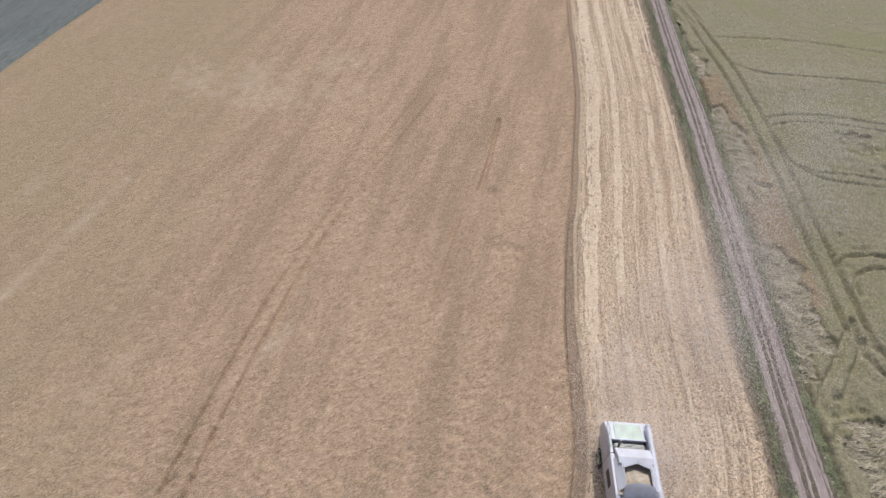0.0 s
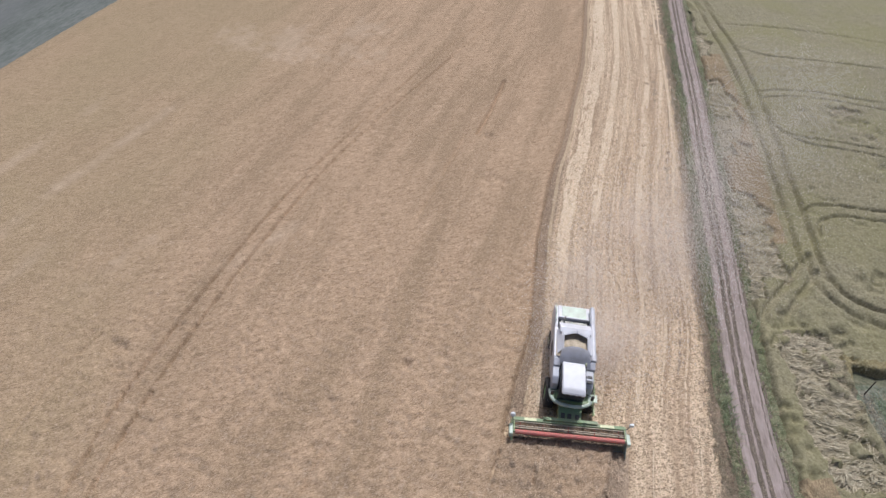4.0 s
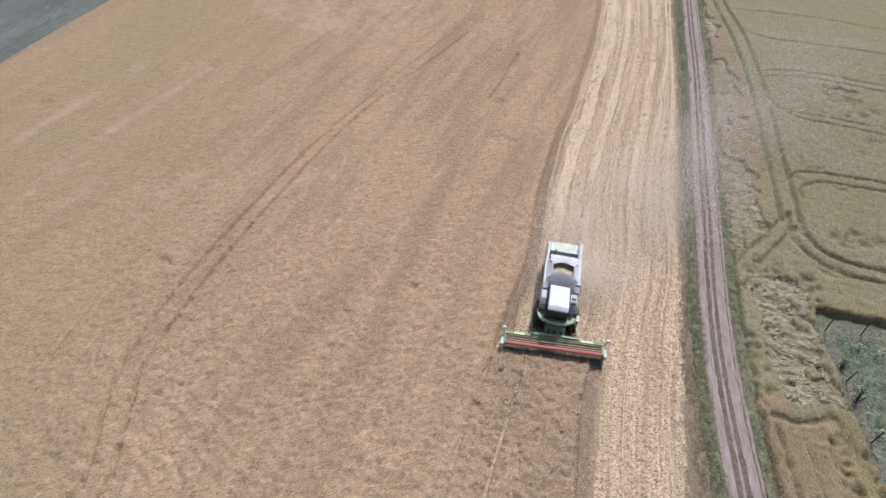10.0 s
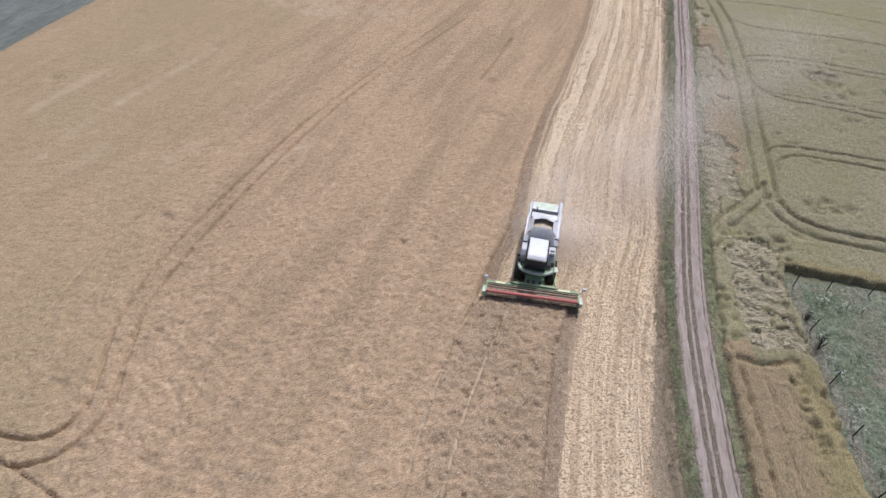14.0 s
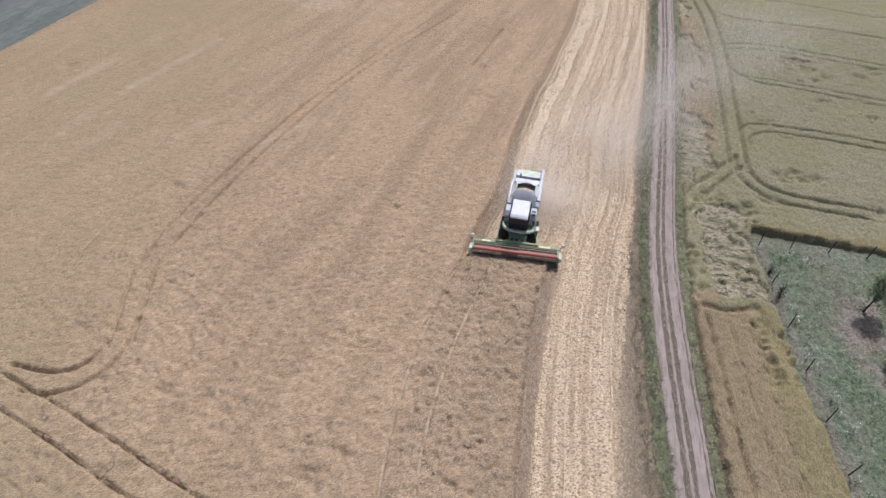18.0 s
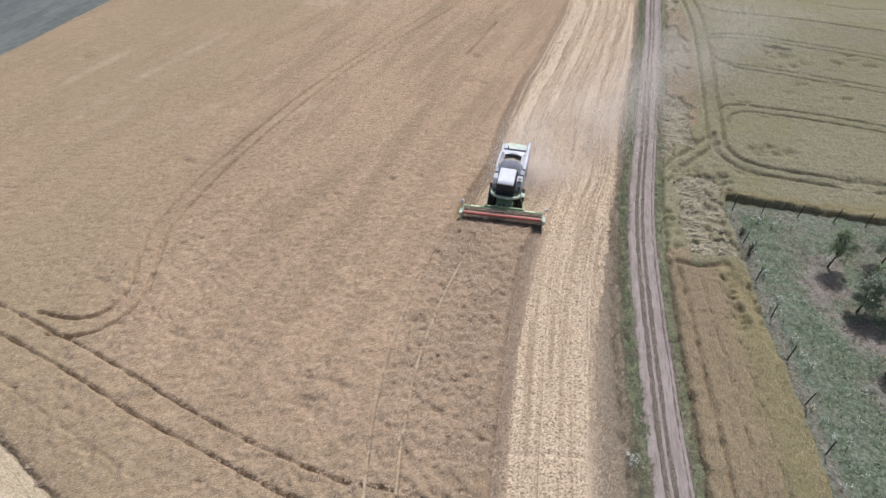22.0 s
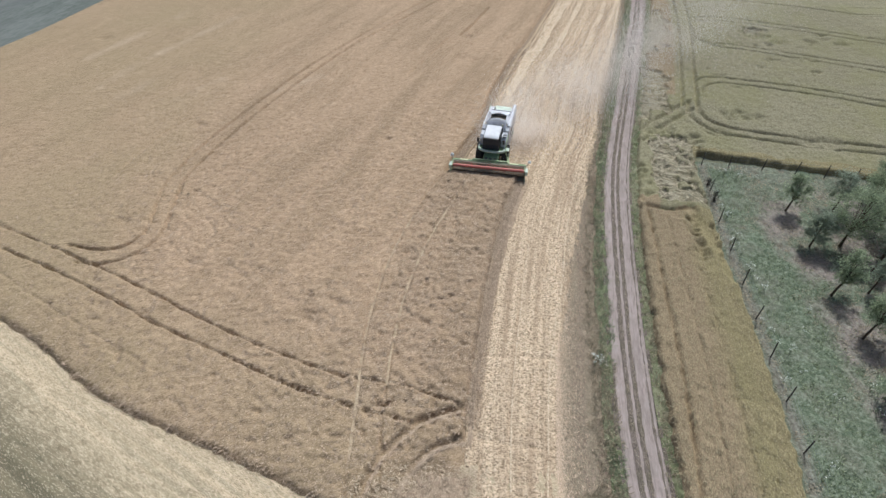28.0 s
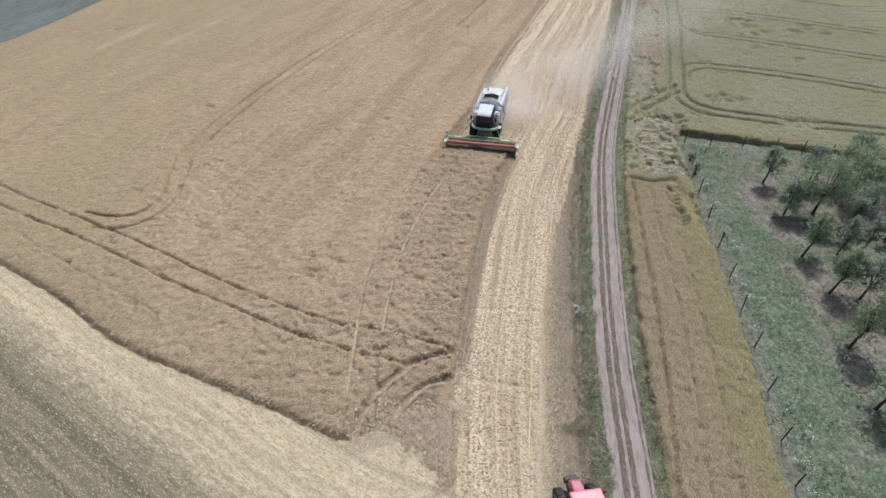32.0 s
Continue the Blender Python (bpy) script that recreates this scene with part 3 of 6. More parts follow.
def edge_up(d, wide=0.3):
    t = np.clip(d / wide, 0, 1)
    return t * t * (3 - 2 * t)


# ---------------------------------------------------------------- the ground and the fields
sheet("ground", steps((-3000, -200, 400), (-200, -60, 20), (-60, 30, 0.6), (30, 200, 10), (200, 3000, 400)),
      steps((-3000, -100, 400), (-100, -10, 10), (-10, 45, 0.6), (45, 400, 15), (400, 3400, 400)),
      lambda x, y: -0.02 + np.where((np.abs(x) < 58) & (y > -10) & (y < 44), 0.07 * (vnoise(x, y, 1.4, 91) - 0.5) - 0.05, -0.05),
      lambda x, y: np.ones(x.shape, bool), M_GROUND, "dry grey-green meadow ground reaching the horizon", "ground")


# paler streaks where the wind has laid the ears, and a paler laid patch far out
STREAKS = [smooth([(-47.3, 66.5), (-46.2, 70.0), (-44.0, 76.2), (-41.4, 84.8)]), smooth([(-41.6, 59.0), (-40.0, 66.6), (-37.6, 72.6), (-33.5, 83.4)]),
           [(-38.2, 56.3), (-36.6, 61.3)], [(-31.3, 56.8), (-28.4, 61.8)], [(-21.8, 58.5), (-17.0, 63.8)]]


def laid(x, y):
    """From 0 to 1: how far the wind has laid the ears, which shows paler."""
    out = np.zeros(x.shape)
    for streak in STREAKS:
        near = (x > min(p[0] for p in streak) - 3) & (x < max(p[0] for p in streak) + 3) & (y > min(p[1] for p in streak) - 3) & (y < max(p[1] for p in streak) + 3)
        if near.any():
            xx, yy = x[near], y[near]
            out[near] = np.maximum(out[near], np.clip(1.3 - line_dist(xx, yy, streak) / 0.75, 0, 1) * np.clip(1.6 * vnoise(xx, yy, 2.4, 282) + 0.6 * vnoise(xx, yy, 0.7, 283) - 0.5, 0, 1))
    patch = 1.1 - ((x + 23) / 10) ** 2 - ((y - 99.5) / 7) ** 2 + 2.4 * (vnoise(x, y * 0.6, 3.0, 290) - 0.5) + 1.8 * (vnoise(x, y, 0.8, 291) - 0.5)
    return np.maximum(out, np.clip(patch, 0, 1))


# the west side of the swath that the machine cuts next: there the crop stands darker and coarser
NEXT = sorted((p[1], p[0]) for p in TRACKS[4][0])
NEXT_Y, NEXT_X = [p[0] for p in NEXT], [p[1] for p in NEXT]


def tangled(x, y):
    """From 0 to 1: how tangled and grey the crop is, towards the field's corner."""
    corner = np.clip((31 - y) / 11, 0, 1) * np.clip((x + 17) / 9, 0, 1)
    swath = np.clip((x - np.interp(y, NEXT_Y, NEXT_X) + 0.5 * (vnoise(x, y, 1.1, 24) - 0.5)) / 0.8, 0, 1) * np.clip((46.5 - y) / 1.5, 0, 1)
    return np.maximum(corner * (0.55 + 0.45 * swath), 0.7 * swath)


def dulled(x, y):
    """From 0 to 1: where the crop stands duller, along the south edge and in wide drifts to the west."""
    drift = np.clip(2.2 * vnoise(x, y * 0.45, 16, 18) + 0.8 * vnoise(x, y, 4, 19) - 1.2, 0, 1) * np.clip((-14 - x) / 14, 0, 1)
    return 0.5 * drift + 0.48 * np.clip((-23 - x) / 16, 0, 1) * (0.4 + vnoise(x, y * 0.3, 9, 13)) + 0.5 * np.clip((30 - 0.45 * x - 8 - y) / 9, 0, 1) * (0.4 + vnoise(x, y, 5, 14))


def along(line):
    ys = np.array([p[1] for p in line])
    xs = np.array([p[0] for p in line])
    o = np.argsort(ys)
    return lambda y: np.interp(y, ys[o], xs[o])


road_x, stub_x, cutl_x, cutr_x = along(ROAD), along(STUB_R), along(CUT_L), along(CUT_R)


def wheat_height(x, y):
    d = depth_in(x, y, WHEAT) + 0.16 * (vnoise(x, y, 0.3, 11) - 0.5)
    back = np.clip((x - np.where(y < 44.7, cutr_x(y), cutl_x(y)) + 3) / 1.5, 0, 1) * np.where(y < 44.7, (0.18 + 0.14 * np.clip((y - 25) / 12, 0, 1)) * np.clip((42.5 - y) / 1.5, 0, 1), np.interp(y, (45, 52, 57, 62, 74), (0, 0, 0.25, 0.35, 0.35))) * np.clip((y - 16) / 2, 0, 1)
    d = d - back
    rough = tangled(x, y)
    h = 0.6 + crop_relief(x, y, 0.7, 20) * (1 - 0.5 * np.clip((y - 40) / 30, 0, 1)) * (1 - 0.3 * np.clip((-20 - x) / 15, 0, 1)) + rough * (0.22 * (vnoise(x, y, 0.3, 15) - 0.5) - 1.3 * np.clip(vnoise(x, y, 0.45, 16) - 0.76, 0, 1))
    low = np.clip((x + 4) / 3, 0, 1) * np.clip((17.5 - y) / 2.5, 0, 1)
    h = h * (1 - 0.45 * low) * (1 - 0.55 * np.exp(-np.clip(d, 0, 9) / 0.9) * np.clip((46 - y) / 4, 0, 1) * np.clip((1 - x) / 2, 0, 1))
    return np.maximum(h * pressed(x, y, TRACKS, HOLLOWS), 0.04) * edge_up(d, 0.5 + 2.2 * low + 1.5 * np.clip((-44 - x) / 4, 0, 1)) + 0.02 * low - 0.03 * (d < 0.05)


wheat = sheet("wheat_field", steps((-75, -62, 1.5), (-62, -34, 0.3), (-34, 7, 0.115), (7, 20, 0.25), (20, 66, 2.0)),
              steps((10, 60, 0.115), (60, 96, 0.22), (96, 130, 0.5), (130, 302, 3.0)), wheat_height,
              lambda x, y: depth_in(x, y, WHEAT) > -0.25, M_WHEAT, "ripe reddish-tan standing wheat with tramlines, partly harvested", "wheat field", "stuff",
              uv=lambda c: np.stack([np.clip(tangled(c[:, 0], c[:, 1]) * (0.15 + 0.8 * vnoise(c[:, 0], c[:, 1], 1.6, 17)), 0, 0.75) - 0.5 * laid(c[:, 0], c[:, 1]), np.clip(dulled(c[:, 0], c[:, 1]), 0, 0.9)], 1))

FAR_FIELD = WHEAT_W + [(-300, 40), (-300, 330), (20, 330)]
sheet("beet_field", steps((-300, -80, 10), (-80, -30, 0.8), (-30, 31, 4)), steps((40, 130, 0.8), (130, 330, 5)),
      lambda x, y: 0.03 + (0.09 + 0.14 * (vnoise(x, y * 0.3, 0.9, 31) - 0.5) + 0.2 * (vnoise(x, y, 6, 32) - 0.5)) * np.clip(depth_in(x, y, FAR_FIELD) / 3, 0, 1),
      lambda x, y: (depth_in(x, y, FAR_FIELD) > -1.6), M_FAR, "dark grey-green low crop field beyond the wheat", "field")


STRAW_S = smooth([(-80, 42), (-50, 30), (-28.7, 18.7), (-24.8, 16.2), (-21.7, 14.6), (-17.8, 12.4), (-13.3, 10.0), (-9.5, 7.6), (-3, 4.5), (6.5, 2.0)])
STRAW_BAND = STRAW_S + [p for p in STUB_R if 4 < p[1] < 13] + [(4.2, 14), (2.0, 14.2)] + list(reversed(WHEAT_S[:-1])) + [(-80, 48)]


def straw_height(x, y):
    r = 0.05 + 0.03 * (vnoise(x * 0.5 + y, y * 0.5 - x, 0.5, 41) - 0.5) + 0.06 * (vnoise(x, y, 0.22, 42) - 0.5) + 0.03 * (vnoise(x, y, 1.7, 43) - 0.5)
    return r


STRAW_NORTH = STRAW_S + [(60, 2), (60, 120), (-120, 120), (-120, 60)]


def straw_side(x, y):
    """Metres north (+) or south (-) of the line where the mown straw ends."""
    d = line_dist(x, y, STRAW_S)
    return np.where(inside(x, y, STRAW_NORTH), d, -d)


HEAD = [(-90, 20), (-60, 2), (-20, -14), (6.0, -14)] + [p for p in STUB_R if -14 < p[1] < 15.5] + [(2.0, 15.5)] + list(reversed(WHEAT_S[:-1])) + [(-80, 49.5)]
sheet("mown_straw_headland", steps((-90, -34, 0.8), (-34, 8.2, 0.14)), steps((-14, 4, 0.6), (4, 27, 0.14), (27, 50, 0.8)), straw_height,
      lambda x, y: (depth_in(x, y, HEAD) > -0.2) | ((x > 1.5) & (y < 15.5) & (x < stub_x(y) + 0.3)), M_STRAW_S,
      "pale mown straw headland fading into grey-green grass", "stubble", "stuff", uv=lambda c: np.stack([straw_side(c[:, 0], c[:, 1]), c[:, 1]], 1))


CROSS = [[(1.9, 23.3), (8.2, 23.4)], [(1.9, 17.4), (7.2, 16.8)]]


def stubble_height(x, y):
    lat = x - np.where(y < 44.5, cutr_x(y), cutl_x(y) + 6.8)
    rows = 0.025 * np.sin(lat * 2 * math.pi / 0.30 + 2 * vnoise(x, y, 3, 54))
    r = 0.10 + rows + 0.05 * (vnoise(x * 1.2, y * 0.9, 0.36, 51) - 0.5) + 0.09 * (vnoise(x, y, 0.21, 52) - 0.5) + 0.05 * (vnoise(x, y * 0.25, 1.1, 53) - 0.5)
    for off in (-5.9, -4.6, -2.2, -0.5, 0.35, 2.3, 4.0):
        r -= 0.06 * np.exp(-((lat - off + 0.15 * (vnoise(x, y, 2.5, 55) - 0.5)) / 0.16) ** 2)
    for cross in CROSS:
        r -= 0.10 * np.exp(-(line_dist(x, y, cross) + 0.12 * (vnoise(x, y, 0.4, 48) - 0.5)) ** 2 / 0.16 ** 2) * (x > 1.8)
    d = np.minimum(stub_edge(y) - x, np.where(y < 15.5, np.minimum(x - 2.3 + 0.5 * (vnoise(x, y, 1.4, 59) - 0.5) + 0.3 * np.clip(10.5 - y, 0, 9), y - 3), 99)) + 0.35 * (vnoise(x, y * 0.3, 0.9, 56) - 0.5) + 0.4 * (vnoise(x, y * 0.5, 0.25, 57) - 0.5)
    e = np.clip(d / 0.9 + 0.4, 0, 1)
    return np.maximum(r, 0.0) * e - 0.12 * (1 - e)


def straw_rows(x, y):
    """How thick the straw lies: in long rows along the way the machine drove."""
    lat = x - np.where(y < 44.5, cutr_x(y), cutl_x(y) + 6.8)
    return 0.4 * vnoise(lat, y * 0.03, 0.45, 181) + 0.3 * vnoise(lat, y * 0.06, 0.16, 182) + 0.5 * vnoise(x, y, 0.25, 183)


def stub_edge(y):
    f = np.clip((y - 22) / 22, 0, 1)
    return stub_x(y) * (1 - f) + (road_x(y) - 2.2) * f


def stubble_uv(co):
    lat = co[:, 0] - np.where(co[:, 1] < 44.5, cutr_x(co[:, 1]), cutl_x(co[:, 1]) + 6.8)
    return np.stack([lat, co[:, 1]], 1)


sheet("stubble_field", steps((-3, 16, 0.095), (16, 26, 0.2), (26, 80, 2.5)), steps((2, 62, 0.1), (62, 120, 0.3), (120, 300, 4)), stubble_height,
      lambda x, y: (x < stub_edge(y) + 0.9) & (y > 2) & (depth_in(x, y, WHEAT) < 0.3) & (x > np.where(y < 44.5, np.where(y < 15.5, 1.9 - 0.25 * (15.5 - y) - 2.4, 1.9), cutl_x(y) - 0.4)), M_STUBBLE,
      "freshly cut pale straw stubble in long swath stripes", "stubble", "stuff", uv=stubble_uv)


def ribbon(name, left, right, ys, across, height, material, label, category, kind="structure", line=road_x):
    """A strip along the road from left to right metres beside its middle."""
    us = np.linspace(0, 1, across + 1)
    Y, U = np.meshgrid(ys, us, indexing="ij")
    lo, hi = left(Y), right(Y)
    X = lo + (hi - lo) * U
    off = X - line(Y)
    co = np.stack([X.ravel(), Y.ravel(), height(off, X, Y).ravel()], 1)
    n = across + 1
    b = (np.arange(len(ys) - 1)[:, None] * n + np.arange(across)[None]).ravel()
    return net(name, co, np.stack([b, b + 1, b + n + 1, b + n], 1), material, label, category, kind,
               uv=lambda c: np.stack([c[:, 0] - line(c[:, 1]), c[:, 1]], 1))


RY = steps((-40, 4, 2), (4, 60, 0.16), (60, 120, 0.35), (120, 320, 4))
ribbon("trodden_strip", lambda y: stub_x(y) - 0.3, lambda y: road_x(y) - 1.5, RY, 22,
       lambda o, x, y: 0.035 + 0.06 * (vnoise(x, y, 0.4, 71) - 0.5) + 0.05 * (vnoise(x, y, 0.2, 72) - 0.5), M_BARE,
       "bare trodden soil strip with scattered straw", "bare soil")
ribbon("verge_left", lambda y: road_x(y) - 1.95 + 0.5 * (vnoise(y, y * 0, 2.2, 73) - 0.5), lambda y: road_x(y) - 1.05 + 0.16 * (vnoise(y, y * 0, 0.7, 74) - 0.5), RY, 10,
       lambda o, x, y: 0.10 + 0.16 * (vnoise(x, y, 0.33, 75) - 0.4) + 0.10 * (vnoise(x, y, 0.17, 76) - 0.5), M_GRASS, "green roadside grass verge", "grass verge")
ribbon("verge_right", lambda y: road_x(y) + 1.3, lambda y: road_x(y) + 2.5, RY, 10,
       lambda o, x, y: 0.10 + 0.16 * (vnoise(x, y, 0.35, 77) - 0.4) + 0.10 * (vnoise(x, y, 0.17, 78) - 0.5), M_EDGE, "green and straw-coloured grass verge", "grass verge")


def road_height(o, x, y):
    ruts = np.maximum(np.exp(-((np.abs(o) - 0.7) / 0.42) ** 6), np.maximum(np.exp(-((o - 0.02) / 0.12) ** 4), np.exp(-((o - 1.2) / 0.14) ** 4)))
    bumps = 0.05 * (vnoise(x, y, 0.3, 81) - 0.5) + 0.06 * (vnoise(x, y * 0.4, 0.16, 82) - 0.5)
    return 0.065 + 0.06 * (1 - ruts) + bumps * (1 - 0.9 * ruts)


road = ribbon("road", lambda y: road_x(y) - 1.3, lambda y: road_x(y) + 1.5, RY, 34, road_height, M_CROWN, "unpaved farm track with a grassy crown", "road")
for side, name in ((-0.7, "rut"), (0.7, "rut"), (1.2, "rut"), (0.02, "rut")):
    half = 0.3 if abs(abs(side) - 0.7) < 0.1 else 0.11
    rut = ribbon(name, lambda y: road_x(y) + side - half + 0.07 * (vnoise(y, y * 0 + side, 5.0, 83) - 0.5) + 0.13 * (vnoise(y, y * 0 + side, 0.45, 86) - 0.5),
                 lambda y: road_x(y) + side + half + 0.07 * (vnoise(y, y * 0 + side, 4.3, 84) - 0.5) + 0.13 * (vnoise(y, y * 0 + side, 0.5, 87) - 0.5),
                 RY, 4, lambda o, x, y: 0.082 + (-0.008 if half < 0.1 else 0) + 0.012 * (vnoise(x, y, 0.4, 85) - 0.5), M_RUT, "pale packed dirt wheel rut", "rut")
    rut.parent = road
    for key in ("category", "kind"):
        del rut[key]

# ---------------------------------------------------------------- the field across the road
FIELD_E = [(road_x(y) + 1.9, y) for y in np.arange(-40, 301, 4.0)] + [(260, 300), (260, 30), (60, 43.5), (42.3, 45.7), (33.9, 47.3), (28.8, 48.6), (24.2, 49.6), (23.6, 48.5)] + [
    (x - 0.45, y) for x, y in FENCE_W[1:]] + [(18.6, 0), (15.5, -40)]
R_TRACKS = [
    (smooth([(37.4, 119.7), (36.0, 110.4), (35.2, 99.4), (33.4, 88.6), (31.1, 78), (29.0, 69), (27.4, 62.0), (26.3, 58.0)]), 0.17, 0.92),
    (smooth([(35.6, 118), (34.2, 108), (33.4, 99.4), (31.8, 89), (29.7, 79.0), (27.7, 70.4), (26.0, 63), (25.2, 60.0)]), 0.17, 0.92),
    (smooth([(33.4, 88.4), (37.3, 88.7), (42.4, 87.7), (47.4, 85.7), (70, 77)]), 0.085, 0.8),
    (smooth([(32.8, 86.8), (37.0, 87.2), (42.0, 86.2), (47.0, 84.2), (69.5, 75.4)]), 0.085, 0.8),
    (smooth([(32.8, 84.5), (32.2, 81.0), (33.6, 78.8), (38.5, 77.4), (46, 74.6), (56, 70.8), (80, 62)]), 0.085, 0.8),
]
R_TRACKS += [
    (smooth([(32.2, 80.0), (34.2, 77.4), (39.0, 75.8), (46, 73.0), (56, 69.2), (80, 60)]), 0.085, 0.8),
    (smooth([(35.2, 101), (38.2, 98.0), (45, 96.4), (52.5, 94.4), (75, 86)]), 0.085, 0.8),
    (smooth([(36.1, 107.8), (46.6, 106), (57.6, 101.7), (80, 92)]), 0.085, 0.8),
    (smooth([(28.0, 65.4), (29.2, 66.9), (31.2, 67.3), (34, 66.8), (41.0, 65.1), (50.6, 61.4), (75, 51)]), 0.115, 0.92),
    (smooth([(28.4, 63.0), (29.4, 65.0), (31.6, 65.7), (34.2, 65.2), (41.0, 63.5), (50.4, 59.8), (75, 49.4)]), 0.115, 0.92),
    (smooth([(27.9, 64.0), (26.9, 60), (26.8, 57.6), (27.7, 55.6), (30.6, 54.2), (36.2, 53.0), (45.2, 51.5), (60, 48.4)]), 0.19, 0.88),
]
R_TRACKS += [
    (smooth([(26.2, 60.8), (25.3, 57.5), (26.4, 54.8), (28.3, 53.4), (31.0, 52.5), (36.2, 51.5), (45.2, 49.9), (60, 46.6)]), 0.18, 0.85),
    (smooth([(26.2, 58.8), (23.3, 56.1), (21.2, 53.8), (19.3, 51.6)]), 0.22, 0.75),
    (smooth([(25.4, 60.0), (22.7, 57.2), (20.6, 55.4), (18.9, 53.0)]), 0.2, 0.7),
    (smooth([(17.2, 39.6), (16.3, 30), (15.75, 23.4), (14.95, 16.9), (14.0, 10.4), (13.4, 4)]), 0.1, 0.7),
    (smooth([(16.0, 50), (16.4, 44), (17.0, 41.0)]), 0.14, 0.5),
    (smooth([(18.6, 39.6), (17.9, 30), (17.35, 23.4), (16.6, 16.9), (15.7, 10.4), (15.0, 4)]), 0.05, 0.3),
    (smooth([(19.9, 39.6), (19.3, 30), (18.8, 23.4), (18.1, 16.9), (17.3, 10.4), (16.6, 4)]), 0.05, 0.25),
]
R_TRACKS += [
    (smooth([(17.3, 40.3), (19, 39.9), (21.2, 40.3)]), 0.2, 0.6),
    (smooth([(21.0, 40.2), (21.4, 37), (21.7, 34), (21.9, 31.5)]), 0.35, 0.5),
]
R_HOLLOWS = [(40.0, 83.2, 0.9, 0.8), (41.4, 82.0, 0.9, 0.8), (40.6, 81.4, 0.7, 0.7), (43.4, 79.5, 0.8, 0.6), (36.8, 84.0, 0.5, 0.5), (30.3, 57.6, 0.5, 0.7), (31.3, 57.2, 0.6, 0.7),
             (32.6, 57.3, 0.6, 0.7), (29.4, 56.9, 0.5, 0.5), (36.4, 52.4, 1.0, 0.7), (38.0, 52.0, 0.9, 0.7), (45, 74, 0.6, 0.6), (50, 81, 0.7, 0.6), (38, 71, 0.5, 0.5)]
clump = random.Random(31)
for (ax, ay), (bx, by) in (((20.8, 39.2), (20.3, 33.4)), ((22.2, 38.6), (21.6, 32.6))):
    for k in range(26):
        f = clump.random()
        R_HOLLOWS.append((ax + (bx - ax) * f + clump.gauss(0, 0.16), ay + (by - ay) * f, clump.uniform(0.2, 0.4), clump.uniform(0.65, 0.95)))
for k in range(34):
    f = clump.random()
    R_HOLLOWS.append((19.2 + 6.0 * f + clump.gauss(0, 0.5), 54.0 - 2.6 * f + clump.gauss(0, 0.7), clump.uniform(0.2, 0.45), clump.uniform(0.5, 0.85)))
for k in range(24):
    R_HOLLOWS.append((clump.uniform(16.4, 18.2), clump.uniform(41, 51), clump.uniform(0.18, 0.36), clump.uniform(0.45, 0.8)))
for hx, hy in ((28.8, 57.8), (30.4, 58.2), (26.6, 53.8), (27.5, 53.5), (36.6, 52.8), (38.0, 52.5), (23.9, 51.9), (40.5, 84.3), (41.7, 83.5), (42.0, 81.4), (41.5, 78.5),
               (39.3, 81.9), (40.6, 73.1), (45.1, 70.1), (50.1, 82.5), (51.4, 79.4), (47.7, 79.8)):
    for k in range(3):
        R_HOLLOWS.append((hx + clump.gauss(0, 0.6), hy + clump.gauss(0, 0.25), clump.uniform(0.25, 0.5), clump.uniform(0.45, 0.7)))


LANE = sorted((p[1], p[0]) for p in R_TRACKS[1][0])
LANE_Y, LANE_X = [p[0] for p in LANE], [p[1] for p in LANE]


def lodged(x, y):
    """From 0 to 1: how far the crop has been laid flat beside the road."""
    off = x - road_x(y)
    ragged = 2.4 * (vnoise(x, y, 1.7, 93) - 0.5)
    torn = 1.6 * (vnoise(x, y, 0.9, 92) - 0.5) + 1.0 * (vnoise(x, y, 0.35, 91) - 0.5)
    a = (y > 40.8 + 0.4 * ragged + 0.5 * torn) & (y < 53.2 - 0.35 * (x - 20) + ragged + 1.4 * torn) & (x < 22.7 + 0.14 * np.clip(y - 45, 0, 9) + 0.5 * ragged + 0.7 * torn) & (off > 3.6 + 0.5 * ragged + 0.7 * torn)
    a &= ~((vnoise(x, y, 1.5, 89) + 0.4 * vnoise(x, y, 0.5, 88) > 1.1))
    side = np.interp(y, LANE_Y, LANE_X) - 1.5 + 2.2 * (vnoise(x, y, 1.3, 99) - 0.6)
    run = y + 2.5 * (vnoise(x, y, 2.0, 94) - 0.5)
    b = (x < side) & (((run > 57.5) & (run < 69.6)) | ((run > 75.4) & (run < 91)) | ((run > 97) & (run < 112)))
    c = (off < 3.0) & (y > 56) & (y < 58)
    soft = vnoise(x, y, 2.2, 96)
    bare = ((x - 41.6) / 1.5) ** 2 + ((y - 84.0) / 0.9) ** 2 < 0.25 + 1.5 * vnoise(x, y, 0.6, 87)
    return np.where(((a | b | c) & (soft > 0.12)) | bare, 1.0, 0.0)


def east_height(x, y):
    d = depth_in(x, y, FIELD_E) + 0.3 * (vnoise(x, y, 0.6, 12) - 0.5)
    u = x * 0.35 + 0.6 * vnoise(x, y, 1.5, 120)
    combed = 0.30 + 0.26 * (vnoise(u * 1.2, y + 0.4 * np.sin(x * 0.9), 0.34, 121) - 0.5) + 0.22 * (vnoise(x, y, 0.9, 122) - 0.5) + 0.16 * (vnoise(x * 0.5, y, 0.2, 123) - 0.5)
    stand = 0.62 + crop_relief(x, y, 0.6, 130)
    w = lodged(x, y)
    h = combed * w + stand * (1 - w)
    return np.maximum(h * pressed(x, y, R_TRACKS, R_HOLLOWS), 0.04) * edge_up(d, 0.3) - 0.25 * (d < 0.05)


